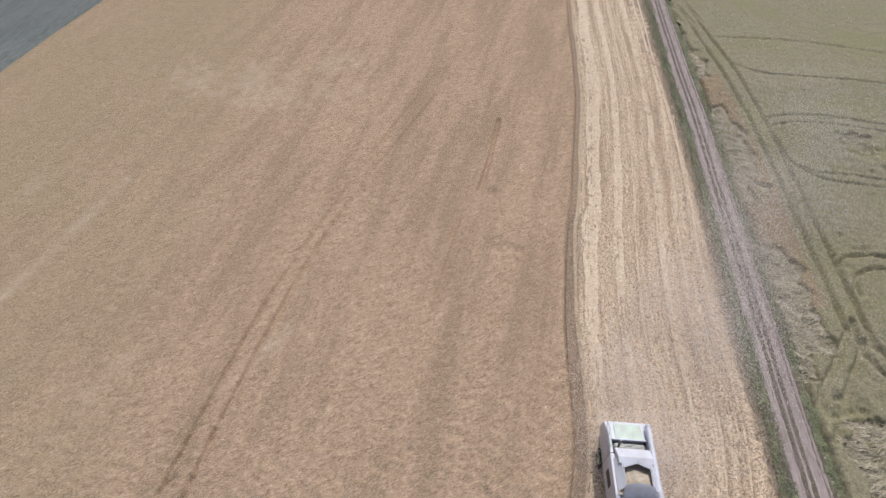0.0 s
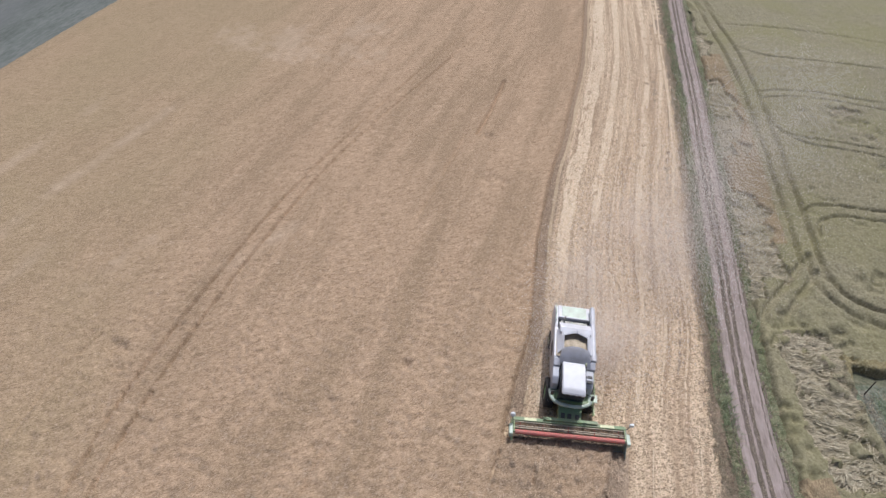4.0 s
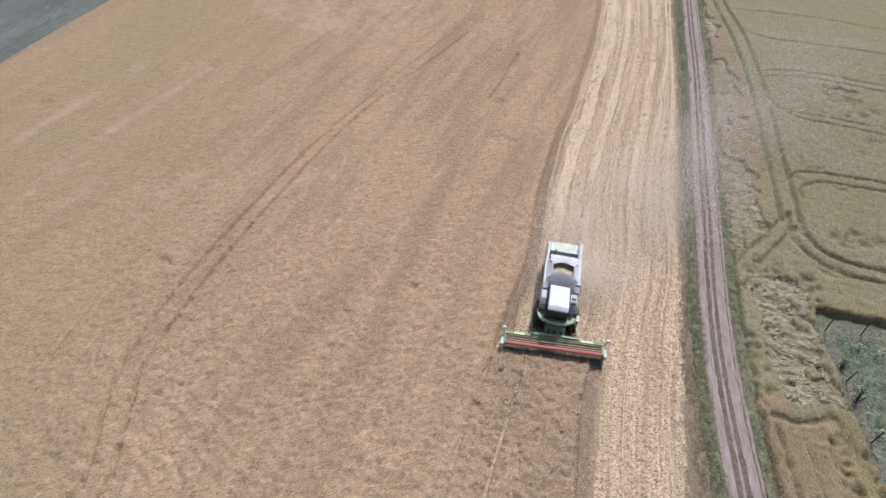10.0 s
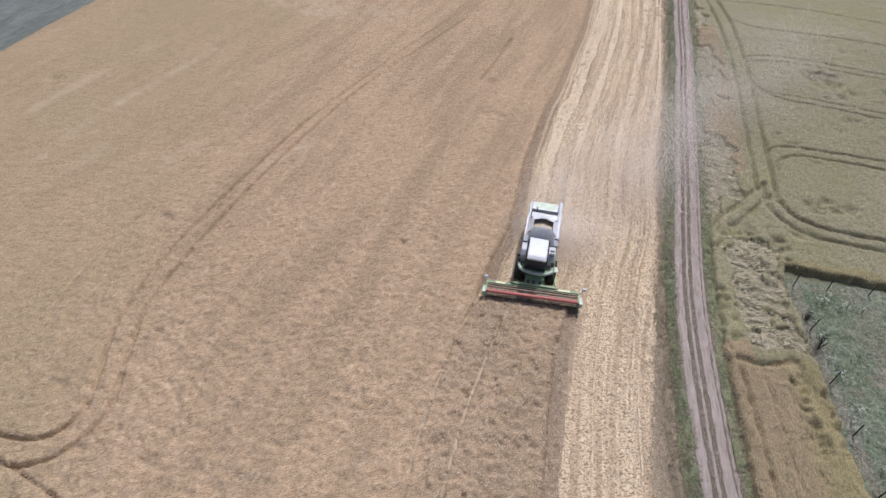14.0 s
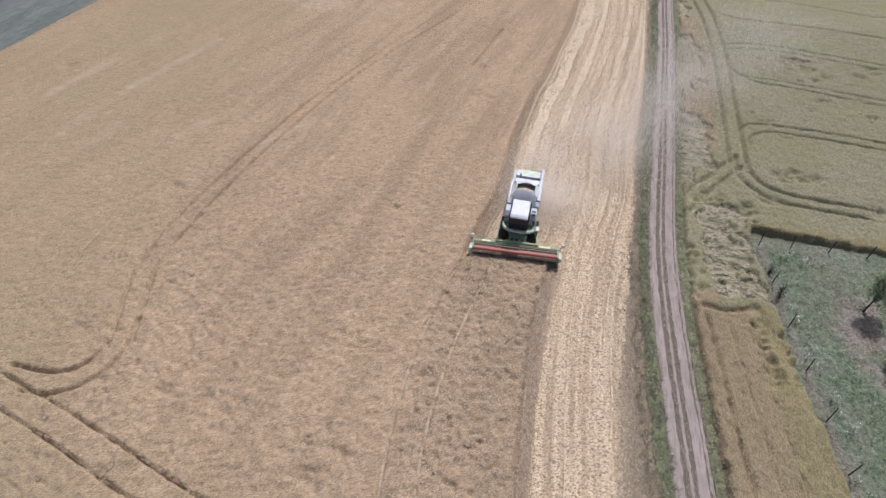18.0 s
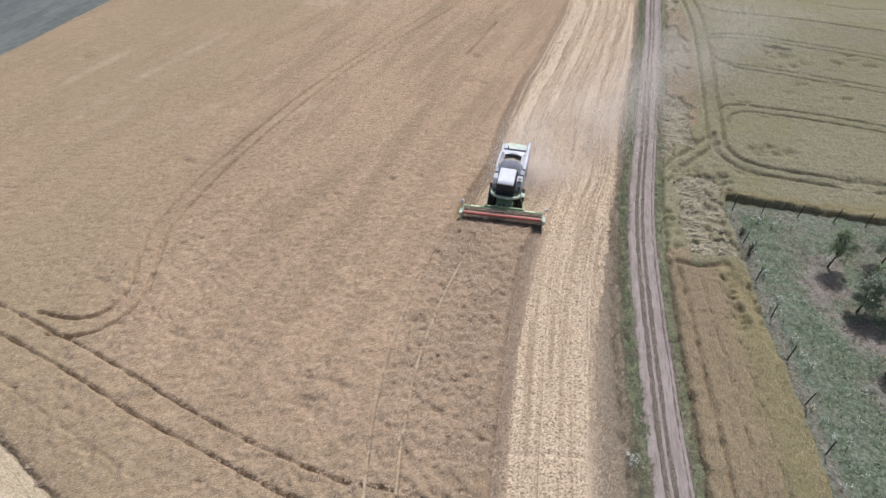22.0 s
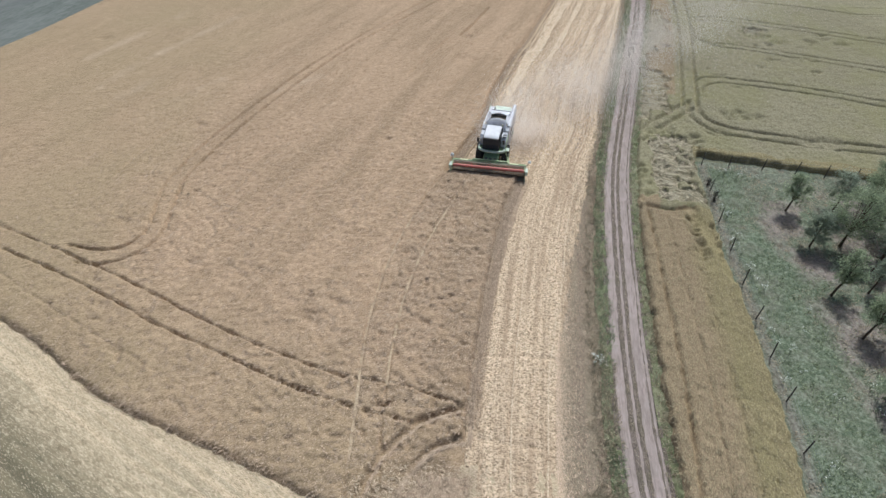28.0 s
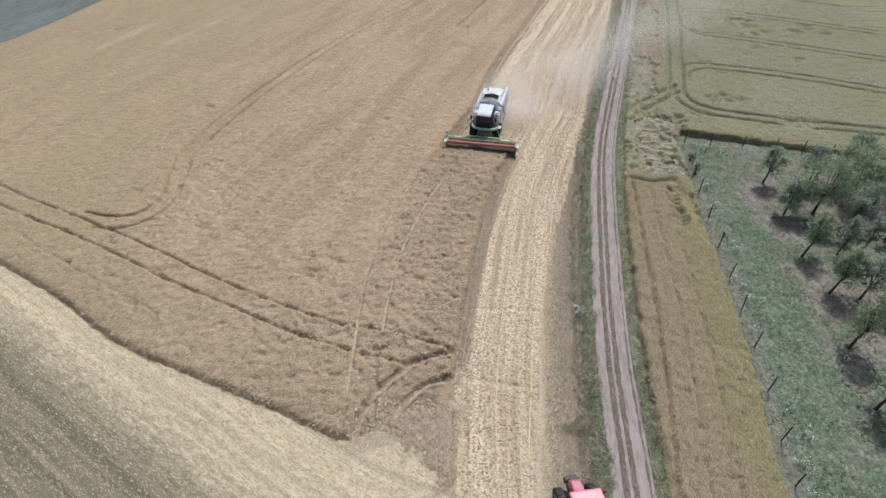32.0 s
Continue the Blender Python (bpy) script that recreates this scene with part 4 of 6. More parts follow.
EX = steps((9, 11, 0.5), (11, 14, 0.3), (14, 44, 0.16), (44, 60, 0.3), (60, 262, 6))
east_in = lambda x, y: depth_in(x, y, FIELD_E) > -0.25
strip_in = lambda x, y: ((x - road_x(y) < 3.4 + 0.5 * vnoise(x, y, 1.2, 142)) & (y < 42)) | (y < 40.2 + 1.5 * (vnoise(x, y, 1.2, 140) - 0.5)) | ((x < np.interp(y, LANE_Y, LANE_X) - 0.8) & (y > 62) & (y < 98)) | ((x > 23.4) & (y < 50.4 - (x - 24) * 0.17 + 1.2 * (vnoise(x, y, 1.5, 141) - 0.5)))
lodge_in = lambda x, y: lodged(x, y) > 0.5
EY = steps((-40, 1, 1.5), (1, 5, 0.5), (5, 62, 0.16), (62, 98, 0.18), (98, 112, 0.3), (112, 302, 4))
sheet("golden_wheat_strip", EX, EY[EY < 100], east_height, lambda x, y: east_in(x, y) & strip_in(x, y) & ~lodge_in(x, y), M_STRIP,
      "golden-brown standing wheat between track and orchard fence", "wheat strip", "stuff",
      uv=lambda c: np.stack([np.clip((7.0 - (c[:, 0] - road_x(c[:, 1])) + 1.2 * (vnoise(c[:, 0], c[:, 1], 1.5, 143) - 0.5)) / 1.8, 0, 0.95), c[:, 1]], 1))
sheet("lodged_wheat", EX, EY[EY > 38], east_height, lambda x, y: east_in(x, y) & lodge_in(x, y), M_LODGED,
      "pale flattened wheat in combed waves beside the track", "lodged wheat", "stuff")
sheet("green_wheat_field", EX, EY[EY > 38], east_height, lambda x, y: east_in(x, y) & ~strip_in(x, y) & ~lodge_in(x, y), M_RIGHT,
      "half-ripe olive-green wheat with curving tramlines", "wheat field", "stuff")

# ---------------------------------------------------------------- the orchard
# pale pressed straw on the bottom of the two wheel tracks ahead of the machine
for k, line in enumerate((TRACKS[4][0], TRACKS[5][0])):
    track_x = along(line)
    lo, hi = (14.5, 20.3)[k], 44.2
    ribbon("wheel_track", lambda y: track_x(y) - 0.055 - 0.06 * vnoise(y, y * 0, 1.3, 160 + k), lambda y: track_x(y) + 0.055 + 0.06 * vnoise(y, y * 0, 1.1, 164 + k),
           steps((lo, hi, 0.2)), 3, lambda o, x, y: 0.50 + 0.16 * (vnoise(x, y, 2.2, 168) - 0.5) - 0.25 * np.clip((y - 36) / 8, 0, 1), M_CHAFF_P, "pale pressed straw wheel track in the wheat", "wheel track", line=track_x)

ORCHARD = FENCE_W + [(19, 0), (16, -40), (150, -40), (150, 30), (60, 43.2)] + list(reversed(FENCE_N))
sheet("orchard_meadow", steps((15, 18, 1), (18, 45, 0.2), (45, 150, 6)), steps((-40, 4, 2), (4, 50, 0.2)),
      lambda x, y: 0.07 + 0.14 * (vnoise(x, y, 0.45, 151) - 0.5) + 0.10 * (vnoise(x, y, 0.2, 152) - 0.5) + 0.1 * (vnoise(x, y, 2.2, 153) - 0.5),
      lambda x, y: depth_in(x, y, ORCHARD) > -0.75, M_ORCHARD, "orchard meadow of green grass and dry patches", "meadow", "stuff",
      uv=lambda c: np.stack([np.clip(np.clip((c[:, 0] - 26.2 + 1.2 * (vnoise(c[:, 0], c[:, 1], 3.5, 156) - 0.5)) / 2.5, 0, 1) * np.clip((44.5 - c[:, 1]) / 3, 0.15, 1) * (3.2 * vnoise(c[:, 0], c[:, 1], 2.6, 154) + 2.0 * vnoise(c[:, 0], c[:, 1], 0.7, 155) - 1.6)
                                     + np.clip(0.7 - line_dist(c[:, 0], c[:, 1], FENCE_W) / 0.8, 0, 0.6), 0, 1), c[:, 1]], 1))


CORNER = [(-1.5, 13.9), (0.2, 14.75), (2.15, 14.9), (2.35, 11.6), (2.2, 10.2), (1.4, 10.3), (0.3, 11.3), (-0.3, 12.3), (-1.0, 13.2)]


def corner_in(x, y):
    """Metres inside the trampled corner, with a frayed outline."""
    return depth_in(x, y, CORNER) + 1.6 * (vnoise(x, y, 0.9, 303) - 0.5) * np.clip((14.5 - y) / 1.5, 0, 1) * np.clip((1.9 - x) / 1.0, 0, 1) + 0.8 * (vnoise(x, y, 0.28, 304) - 0.5) * (x < 2)


def fence(posts, name):
    root = new(name)
    root.location = (*posts[0], 0)
    rnd = random.Random(len(posts))
    ox, oy = posts[0]
    for x, y in posts:
        bm = bmesh.new()
        lean = (rnd.uniform(-0.08, 0.08), rnd.uniform(-0.08, 0.08))
        add_tube(bm, (x - ox, y - oy, -0.1), (x - ox + lean[0], y - oy + lean[1], 1.5 + rnd.uniform(-0.12, 0.15)), 0.045, 0.036, 8)
        part("post", bm, M_POST, root)
    for z in (0.35, 0.7, 1.05, 1.35):
        bm = bmesh.new()
        for (ax, ay), (bx, by) in zip(posts[:-1], posts[1:]):
            mx, my = (ax + bx) / 2 - ox, (ay + by) / 2 - oy
            add_tube(bm, (ax - ox, ay - oy, z), (mx, my, z - 0.03), 0.006, sides=4)
            add_tube(bm, (mx, my, z - 0.03), (bx - ox, by - oy, z), 0.006, sides=4)
        part("wire", bm, M_WIRE, root)
    return tagged(root, "weathered post and wire fence beside the orchard meadow", "fence")


fence(FENCE_W, "fence")
fence(FENCE_N[1:], "fence")


def tree(x, y, h, seed, spread=1.0, pale=False, lean=(0, 0), label="leafy orchard tree with a short trunk"):
    rnd = random.Random(seed)
    root = new("tree")
    root.location = (x, y, 0)
    trunk = bmesh.new()
    thick = 0.027 * h ** 0.8
    fork = h * rnd.uniform(0.28, 0.36)
    top = Vector((lean[0] * 0.7, lean[1] * 0.7, fork))
    bend = Vector((lean[0] * 0.25, lean[1] * 0.25, fork * 0.5))
    add_tube(trunk, (0, 0, -0.15), bend, thick * 1.25, thick, 8)
    add_tube(trunk, bend - Vector((0, 0, 0.03)), top, thick, thick * 0.75, 8)
    co, quads = [], []
    middle = Vector((lean[0], lean[1], h * 0.66))
    wide, tall = 0.255 * h * spread, 0.34 * h
    clumps = int(30 * spread ** 1.4) + 8
    for k in range(clumps):
        while True:
            p = Vector((rnd.uniform(-1, 1), rnd.uniform(-1, 1), rnd.uniform(-1, 1)))
            if 0.35 < p.length < 1.12:
                break
        tip = middle + Vector((p.x * wide * (1.1 - 0.35 * p.z), p.y * wide * (1.1 - 0.35 * p.z), p.z * tall))
        knee = top.lerp(tip, 0.5) + Vector((0, 0, 0.05 * h))
        if k % 2 == 0:
            add_tube(trunk, top - Vector((0, 0, 0.04)), knee, thick * 0.32, thick * 0.2, 5)
            add_tube(trunk, knee, tip, thick * 0.2, thick * 0.07, 5)
        size = h * rnd.uniform(0.03, 0.085) * (0.7 + 0.3 * spread)
        for _ in range(int(24 + 5 * h + 180 * size)):
            d = Vector((rnd.gauss(0, 1), rnd.gauss(0, 1), rnd.gauss(0, 0.7))) * size
            c = tip + d
            if c.z < fork * 0.65:
                continue
            s = rnd.uniform(0.05, 0.10)
            a = Vector((rnd.uniform(-1, 1), rnd.uniform(-1, 1), rnd.uniform(-0.5, 0.4))).normalized()
            b = a.cross(Vector((rnd.uniform(-0.6, 0.6), rnd.uniform(-0.6, 0.6), 1))).normalized()
            i = len(co)
            co += [c - a * s, c + b * s * 0.55, c + a * s * 1.1, c - b * s * 0.55]
            quads.append((i, i + 1, i + 2, i + 3))
    part("trunk", trunk, M_BARK, root)
    me = bpy.data.meshes.new("crown")
    me.from_pydata([tuple(v) for v in co], [], quads)
    me.materials.append(M_LEAF_PALE if pale else M_LEAF)
    crown = new("crown", me)
    crown.parent = root
    crown["label"] = "grey-green leafy crown" if pale else "dark green leafy crown"
    return tagged(root, label, "tree", "orchard trees")


TREES = [
    (29.4, 40.9, 3.9, 0.8, False, 0.25),
    (29.5, 36.2, 3.5, 0.95, True, 0.1),
    (32.0, 36.4, 5.6, 1.25, False, 0.2),
    (33.6, 41.2, 4.1, 0.95, True, 0.1),
    (28.7, 30.6, 4.3, 0.7, False, 0.7),
    (31.6, 31.0, 3.6, 0.5, True, 0.3),
    (33.6, 31.4, 3.5, 0.5, True, 0.3),
    (34.6, 35.0, 4.3, 0.85, True, 0.1),
    (36.1, 40.9, 4.8, 0.8, False, 0.2),
    (37.6, 37.6, 4.8, 1.0, False, 0.1),
    (29.0, 26.5, 4.1, 0.9, False, 0.6),
    (31.0, 26.1, 4.1, 0.75, True, 0.3),
    (28.0, 21.4, 4.6, 0.85, False, 0.6),
    (27.3, 16.6, 4.7, 0.9, False, 0.5),
    (32.4, 22.2, 4.5, 0.85, False, 0.2),
]
TREES += [
    (34.6, 27.4, 4.7, 0.9, False, 0.1),
    (40.2, 39.6, 5.0, 1.2, False, 0.1),
    (38.6, 31.5, 4.4, 0.65, False, 0.1),
    (31.5, 14.5, 4.5, 0.9, False, 0.2),
    (27.6, 10.5, 4.6, 1.1, False, 0.3),
    (35.8, 38.4, 4.9, 1.0, False, 0.2),
    (33.2, 33.6, 3.6, 0.6, True, 0.2),
    (36.4, 33.2, 4.2, 0.65, False, 0.2),
    (38.2, 43.0, 4.6, 1.0, False, 0.1),
]
for k, (x, y, h, spread, pale, lean) in enumerate(TREES):
    tree(x, y, h, 100 + k, spread, pale, lean=(lean, lean * 0.4),
         label=f"{'leaning ' if lean > 0.4 else ''}{'grey-green' if pale else 'dark green'} orchard tree {'with a wide crown' if spread > 1 else 'with a slender trunk'}")


def shrub(x, y, h, seed):
    """A dead, leafless bush."""
    r = random.Random(seed)
    root = new("dry_shrub")
    root.location = (x, y, 0)
    bm = bmesh.new()
    for _ in range(26):
        t = Vector((r.gauss(0, 0.28), r.gauss(0, 0.28), h * r.uniform(0.5, 1)))
        add_tube(bm, (r.gauss(0, 0.06), r.gauss(0, 0.06), -0.05), t, 0.018, 0.008, 4, False)
        for _ in range(2):
            add_tube(bm, t * 0.7, t * 0.7 + Vector((r.gauss(0, 0.2), r.gauss(0, 0.2), r.uniform(0.1, 0.4))), 0.009, 0.004, 4, False)
    part("twigs", bm, M_POST, root)["kind"] = "stuff"
    return tagged(root, "dead dark grey bush against the wire fence", "shrub")


shrub(23.5, 41.9, 1.3, 1)
shrub(23.75, 44.6, 0.8, 2)
shrub(31.2, 38.9, 0.9, 3)

# a darker brown straw strip along the foot of the standing wheat behind the machine, and the tan trampled foot of it
# before the machine
ribbon("brown_strip", lambda y: cutl_x(y) - 0.1 - np.interp(y, (45, 52, 57, 62, 74), (0, 0, 0.25, 0.35, 0.35)), lambda y: cutl_x(y) + 0.15 + 0.25 * vnoise(y, y * 0, 1.5, 187) + 0.15 * vnoise(y, y * 0, 0.4, 189) + 0.45 * np.clip((70 - y) / 15, 0, 1), steps((45.6, 60, 0.2), (60, 125, 0.5)), 10,
       lambda o, x, y: 0.2 + 0.10 * (vnoise(x, y, 0.3, 188) - 0.5), M_BROWN, "brown straw strip at the foot of the standing wheat", "chaff strip", line=cutl_x)
ribbon("trampled_edge", lambda y: cutr_x(y) - 0.3 - 0.1 * np.clip((y - 25) / 12, 0, 1) + 0.2 * vnoise(y, y * 0, 0.8, 184), lambda y: cutr_x(y) + 0.02 + 0.12 * vnoise(y, y * 0, 0.7, 185) + 0.1 * vnoise(y, y * 0, 0.3, 183) + np.interp(y, (22, 30, 37), (0, 0.3, 0.72)), steps((15.5, 43.6, 0.2)), 8,
       lambda o, x, y: 0.2 - 0.2 * np.clip((17.5 - y) / 2, 0, 1) + 0.08 * (vnoise(x, y, 0.3, 186) - 0.5) - 0.1 * np.clip(o + 0.2, 0, 0.5), M_FOOT, "tan trampled foot of the standing wheat", "chaff strip", line=cutr_x)
# brown trampled patch where the machine turned into the field's corner, with a pale ridge between it and the stubble
sheet("trampled_corner", steps((-2.2, 2.5, 0.12)), steps((9.8, 15.0, 0.12)),
      lambda x, y: np.where(corner_in(x, y) > 0, 0.13 + 0.09 * (vnoise(x, y, 0.22, 301) - 0.5) + 0.05 * (vnoise(x, y, 0.5, 302) - 0.5), -0.05), lambda x, y: corner_in(x, y) > -0.3,
      M_FOOT, "grey-brown trampled wheat stubs in the field's corner", "stubble", "stuff", uv=lambda c: c[:, :2])
# pale straw ridges left along the cut swaths
for k, (off, wide) in enumerate(((2.4, 0.06), (5.35, 0.07), (-6.6, 0.1), (-5.1, 0.45), (-2.65, 0.24), (-1.05, 0.07), (1.3, 0.2), (3.0, 0.1), (4.65, 0.08))):
    base = (lambda y: np.where(y < 44.5, cutr_x(y), cutl_x(y) + 6.8))
    ridge = (lambda y: np.minimum(base(y) + off + (0.5 * np.clip((70 - y) / 15, 0, 1) if off < -6 else 0) + 0.1 * (vnoise(y, y * 0 + k, 3.0, 190) - 0.5), stub_edge(y) - 0.8))
    ribbon("straw_ridge", lambda y: ridge(y) - wide * (1 + np.clip((y - 50) / 15, 0, 1.2)) * (0.4 + 0.45 * vnoise(y, y * 0, 3.5, 191 + k) + 0.2 * vnoise(y, y * 0, 0.7, 211 + k)), lambda y: ridge(y) + wide * (1 + np.clip((y - 50) / 15, 0, 1.2)) * (0.4 + 0.45 * vnoise(y, y * 0, 3.5, 195 + k) + 0.2 * vnoise(y, y * 0, 0.7, 221 + k)),
           steps((10.5 - 4.5 * k, 44.5, 0.2)) if k < 2 else steps((47.0, 60, 0.2), (60, 125, 0.5)), 4,
           lambda o, x, y: 0.12 + 0.14 * (off < -6) + 0.09 * (vnoise(x, y, 0.3, 199) - 0.5), M_CHAFF_P if off < -6 else M_PRESSED, "pale ridge of pressed straw along the stubble", "straw ridge", line=ridge)

# ---------------------------------------------------------------- ears, straw and grass blades
def blades(name, x, y, z, length, width, az, lean, material, label, category, seed):
    """Single leaning blades at the given places, all in one piece of the growth."""
    r = np.random.RandomState(seed)
    n = len(x)
    ln = r.uniform(*length, n)
    wd = r.uniform(*width, n)
    el = np.radians(r.uniform(*lean, n))
    d = np.stack([np.cos(el) * np.cos(az), np.cos(el) * np.sin(az), np.sin(el)], 1)
    side = np.stack([-np.sin(az), np.cos(az), 0 * az], 1) * wd[:, None] / 2
    foot = np.stack([x, y, z], 1)
    mid, tip = foot + d * ln[:, None] * 0.6, foot + d * ln[:, None] - np.array([0, 0, 1.0]) * (0.08 * ln[:, None])
    co = np.stack([foot, mid - side, tip, mid + side], 1).reshape(-1, 3)
    quads = np.arange(4 * n).reshape(-1, 4)
    return net(name, co, quads, material, label, category, "stuff")


def scatter(n, box, keep, seed):
    r = np.random.RandomState(seed)
    x, y = r.uniform(box[0], box[1], n), r.uniform(box[2], box[3], n)
    k = keep(x, y)
    return x[k], y[k]


def sway(x, y, size, seed, mean, spread, wild):
    """Directions that turn slowly over the field, with some disorder."""
    r = np.random.RandomState(seed)
    return mean + spread * 2 * (vnoise(x, y, size, seed) + 0.6 * vnoise(x, y, size * 0.3, seed + 1) - 0.8) + r.randn(len(x)) * wild


M_EARS = leaf_mat("wheat ears", (0.27, 0.186, 0.118), (0.66, 0.50, 0.36), drift=0.55)
M_EARS_C = leaf_mat("coarse ears", (0.18, 0.124, 0.077), (0.70, 0.53, 0.38), drift=0.2)
M_STRAW = leaf_mat("loose straw", (0.48, 0.345, 0.23), (0.78, 0.60, 0.435))
M_STRAW_P = leaf_mat("pale straw", (0.47, 0.355, 0.235), (0.74, 0.595, 0.43))
M_EARS_E = leaf_mat("half-ripe ears", (0.15, 0.135, 0.075), (0.42, 0.37, 0.24))
M_EARS_G = leaf_mat("golden ears", (0.185, 0.148, 0.08), (0.355, 0.29, 0.172))
M_LAID = leaf_mat("laid straw", (0.20, 0.165, 0.10), (0.62, 0.54, 0.385), drift=0.4)
M_BLADE = leaf_mat("grass blades", (0.145, 0.175, 0.095), (0.40, 0.435, 0.28), 0.45)
M_DRY = leaf_mat("dry grass blades", (0.22, 0.18, 0.12), (0.50, 0.42, 0.30), 0.3)

wx, wy = scatter(330000, (-42, 7.5, 12, 64), lambda x, y: (np.random.RandomState(7).rand(len(x)) < np.clip((66 - y) / 26, 0, 1) * np.clip((x + 46) / 20, 0.15, 1) * np.clip(2.6 * vnoise(x * 0.6, y, 0.5, 27) - 0.5, 0.1, 1)
                 * (1 - 0.8 * np.clip(tangled(x, y) * 1.6, 0, 1))) & (depth_in(x, y, WHEAT) > 0.05) & (pressed(x, y, TRACKS) > 0.9), 201)
blades("wheat_ears", wx, wy, wheat_height(wx, wy) - 0.015, (0.14, 0.36), (0.02, 0.042), sway(wx, wy, 2.2, 202, radians(198), 0.8, 0.35), (-3, 7), M_EARS,
       "bent ears of ripe tan wheat", "wheat ears", 203)
wx, wy = scatter(30000, (-45, 12, 44, 90), lambda x, y: (np.random.RandomState(8).rand(len(x)) < np.clip((y - 42) / 20, 0, 1) * np.clip((95 - y) / 30, 0, 1)) & (depth_in(x, y, WHEAT) > 0.1) & (pressed(x, y, TRACKS) > 0.9), 204)
blades("wheat_ears", wx, wy, wheat_height(wx, wy) - 0.02, (0.2, 0.45), (0.03, 0.06), sway(wx, wy, 5, 205, radians(198), 0.7, 0.3), (-2, 10), M_EARS,
       "bent ears of ripe tan wheat, farther off", "wheat ears", 206)
wx, wy = scatter(130000, (-17, 6.5, 12, 46), lambda x, y: (depth_in(x, y, WHEAT) > 0.05) & (np.random.RandomState(12).rand(len(x)) < 1.3 * tangled(x, y)) & (vnoise(x, y, 0.7, 208) > 0.3), 209)
blades("straggling_straw", wx, wy, wheat_height(wx, wy) - 0.03, (0.1, 0.26), (0.028, 0.055), sway(wx, wy, 1.2, 210, 0, 3, 1), (0, 28), M_EARS_C,
       "straggling pale stalks in the coarse crop that is cut next", "straw", 211)
ch = np.random.RandomState(258)
for lo, hi, line, left, right in ((45.5, 75, cutl_x, -0.45, 0.75), (18, 43.5, cutr_x, -0.35, 0.5)):
    hy = ch.uniform(lo, hi, 6000)
    hx = line(hy) + ch.uniform(left, right, 6000)
    blades("edge_stalks", hx, hy, 0 * hx + 0.2, (0.1, 0.3), (0.02, 0.04), ch.uniform(0, 6.28, 6000), (0, 40), M_EARS_C, "bent stalks and chaff along the foot of the wheat", "straw", 259)
sx, sy = scatter(50000, (-1, 18, 5, 62), lambda x, y: (x < stub_edge(y) + 0.6) & (x > np.where(y < 44.5, cutr_x(y), cutl_x(y)) + 0.1)
                 & (straw_rows(x, y) > 0.45), 211)
blades("loose_straw", sx, sy, stubble_height(sx, sy), (0.08, 0.2), (0.012, 0.024), sway(sx, sy, 2, 212, radians(-95), 0.8, 0.9), (0, 18), M_STRAW,
       "short cut straw stalks on the stubble", "straw", 213)
sx, sy = scatter(26000, (4, 28, 62, 105), lambda x, y: (x < stub_edge(y) + 0.3) & (x > cutl_x(y) + 0.2) & (straw_rows(x, y) > 0.5), 214)
blades("loose_straw", sx, sy, stubble_height(sx, sy), (0.2, 0.5), (0.03, 0.06), sway(sx, sy, 2, 215, radians(-100), 0.6, 0.5), (0, 30), M_STRAW,
       "short cut straw stalks on the far stubble", "straw", 216)
sx, sy = scatter(70000, (-34, 7.5, 4, 30), lambda x, y: (straw_side(x, y) > 1.6 + 4 * np.random.RandomState(9).rand(len(x)) ** 1.3) & (depth_in(x, y, STRAW_BAND) > -1.5) & (depth_in(x, y, WHEAT) < 0), 217)
blades("loose_straw", sx, sy, straw_height(sx, sy), (0.12, 0.3), (0.015, 0.04), sway(sx, sy, 2, 218, radians(-29), 0.5, 0.6), (0, 18), M_STRAW_P,
       "pale straw stalks on the mown headland", "straw", 219)
# pale stalks pressed into the turning wheel tracks, and thinning wheat at the field's corner
lane = np.random.RandomState(241)
for k in (6, 7, 8):
    line = np.array(shifted(TRACKS[k][0], -0.24))
    run = lane.uniform(0, len(line) - 1.001, 900)
    i = run.astype(int)
    at, to = line[i], line[i + 1]
    p = at + (to - at) * (run - i)[:, None] + lane.randn(900, 2) * 0.07
    blades("pressed_stalks", p[:, 0], p[:, 1], wheat_height(p[:, 0], p[:, 1]) + 0.04, (0.15, 0.4), (0.02, 0.04), np.arctan2(to[:, 1] - at[:, 1], to[:, 0] - at[:, 0]) + lane.randn(900) * 0.3,
           (0, 14), M_EARS, "pale stalks pressed along a turning wheel track", "straw", 242 + k)
cx, cy = scatter(5000, (-2.2, 2.3, 9.8, 15), lambda x, y: corner_in(x, y) > -0.35, 255)
blades("trampled_stalks", cx, cy, 0 * cx + 0.12, (0.1, 0.26), (0.02, 0.04), sway(cx, cy, 1.2, 256, 0, 3, 1), (0, 35), M_EARS_C, "broken stalks in the field's trampled corner", "straw", 257)
sx, sy = scatter(16000, (-5, 4, 11.8, 18), lambda x, y: (depth_in(x, y, WHEAT) > -1.0) & (depth_in(x, y, WHEAT) < 2.6 * np.random.RandomState(10).rand(len(x)) ** 2) & (x > -4.2) & (y < 15.5), 251)
blades("thin_straw", sx, sy, np.maximum(wheat_height(sx, sy), 0.05) + 0.01, (0.12, 0.3), (0.02, 0.04), sway(sx, sy, 1.5, 252, radians(-40), 1.5, 0.7), (0, 25), M_STRAW_P,
       "pale straw thinning out at the corner of the wheat", "straw", 253)
ex, ey = scatter(90000, (13, 46, 38, 90), lambda x, y: (depth_in(x, y, FIELD_E) > 0.1) & (lodged(x, y) > 0.5), 221)
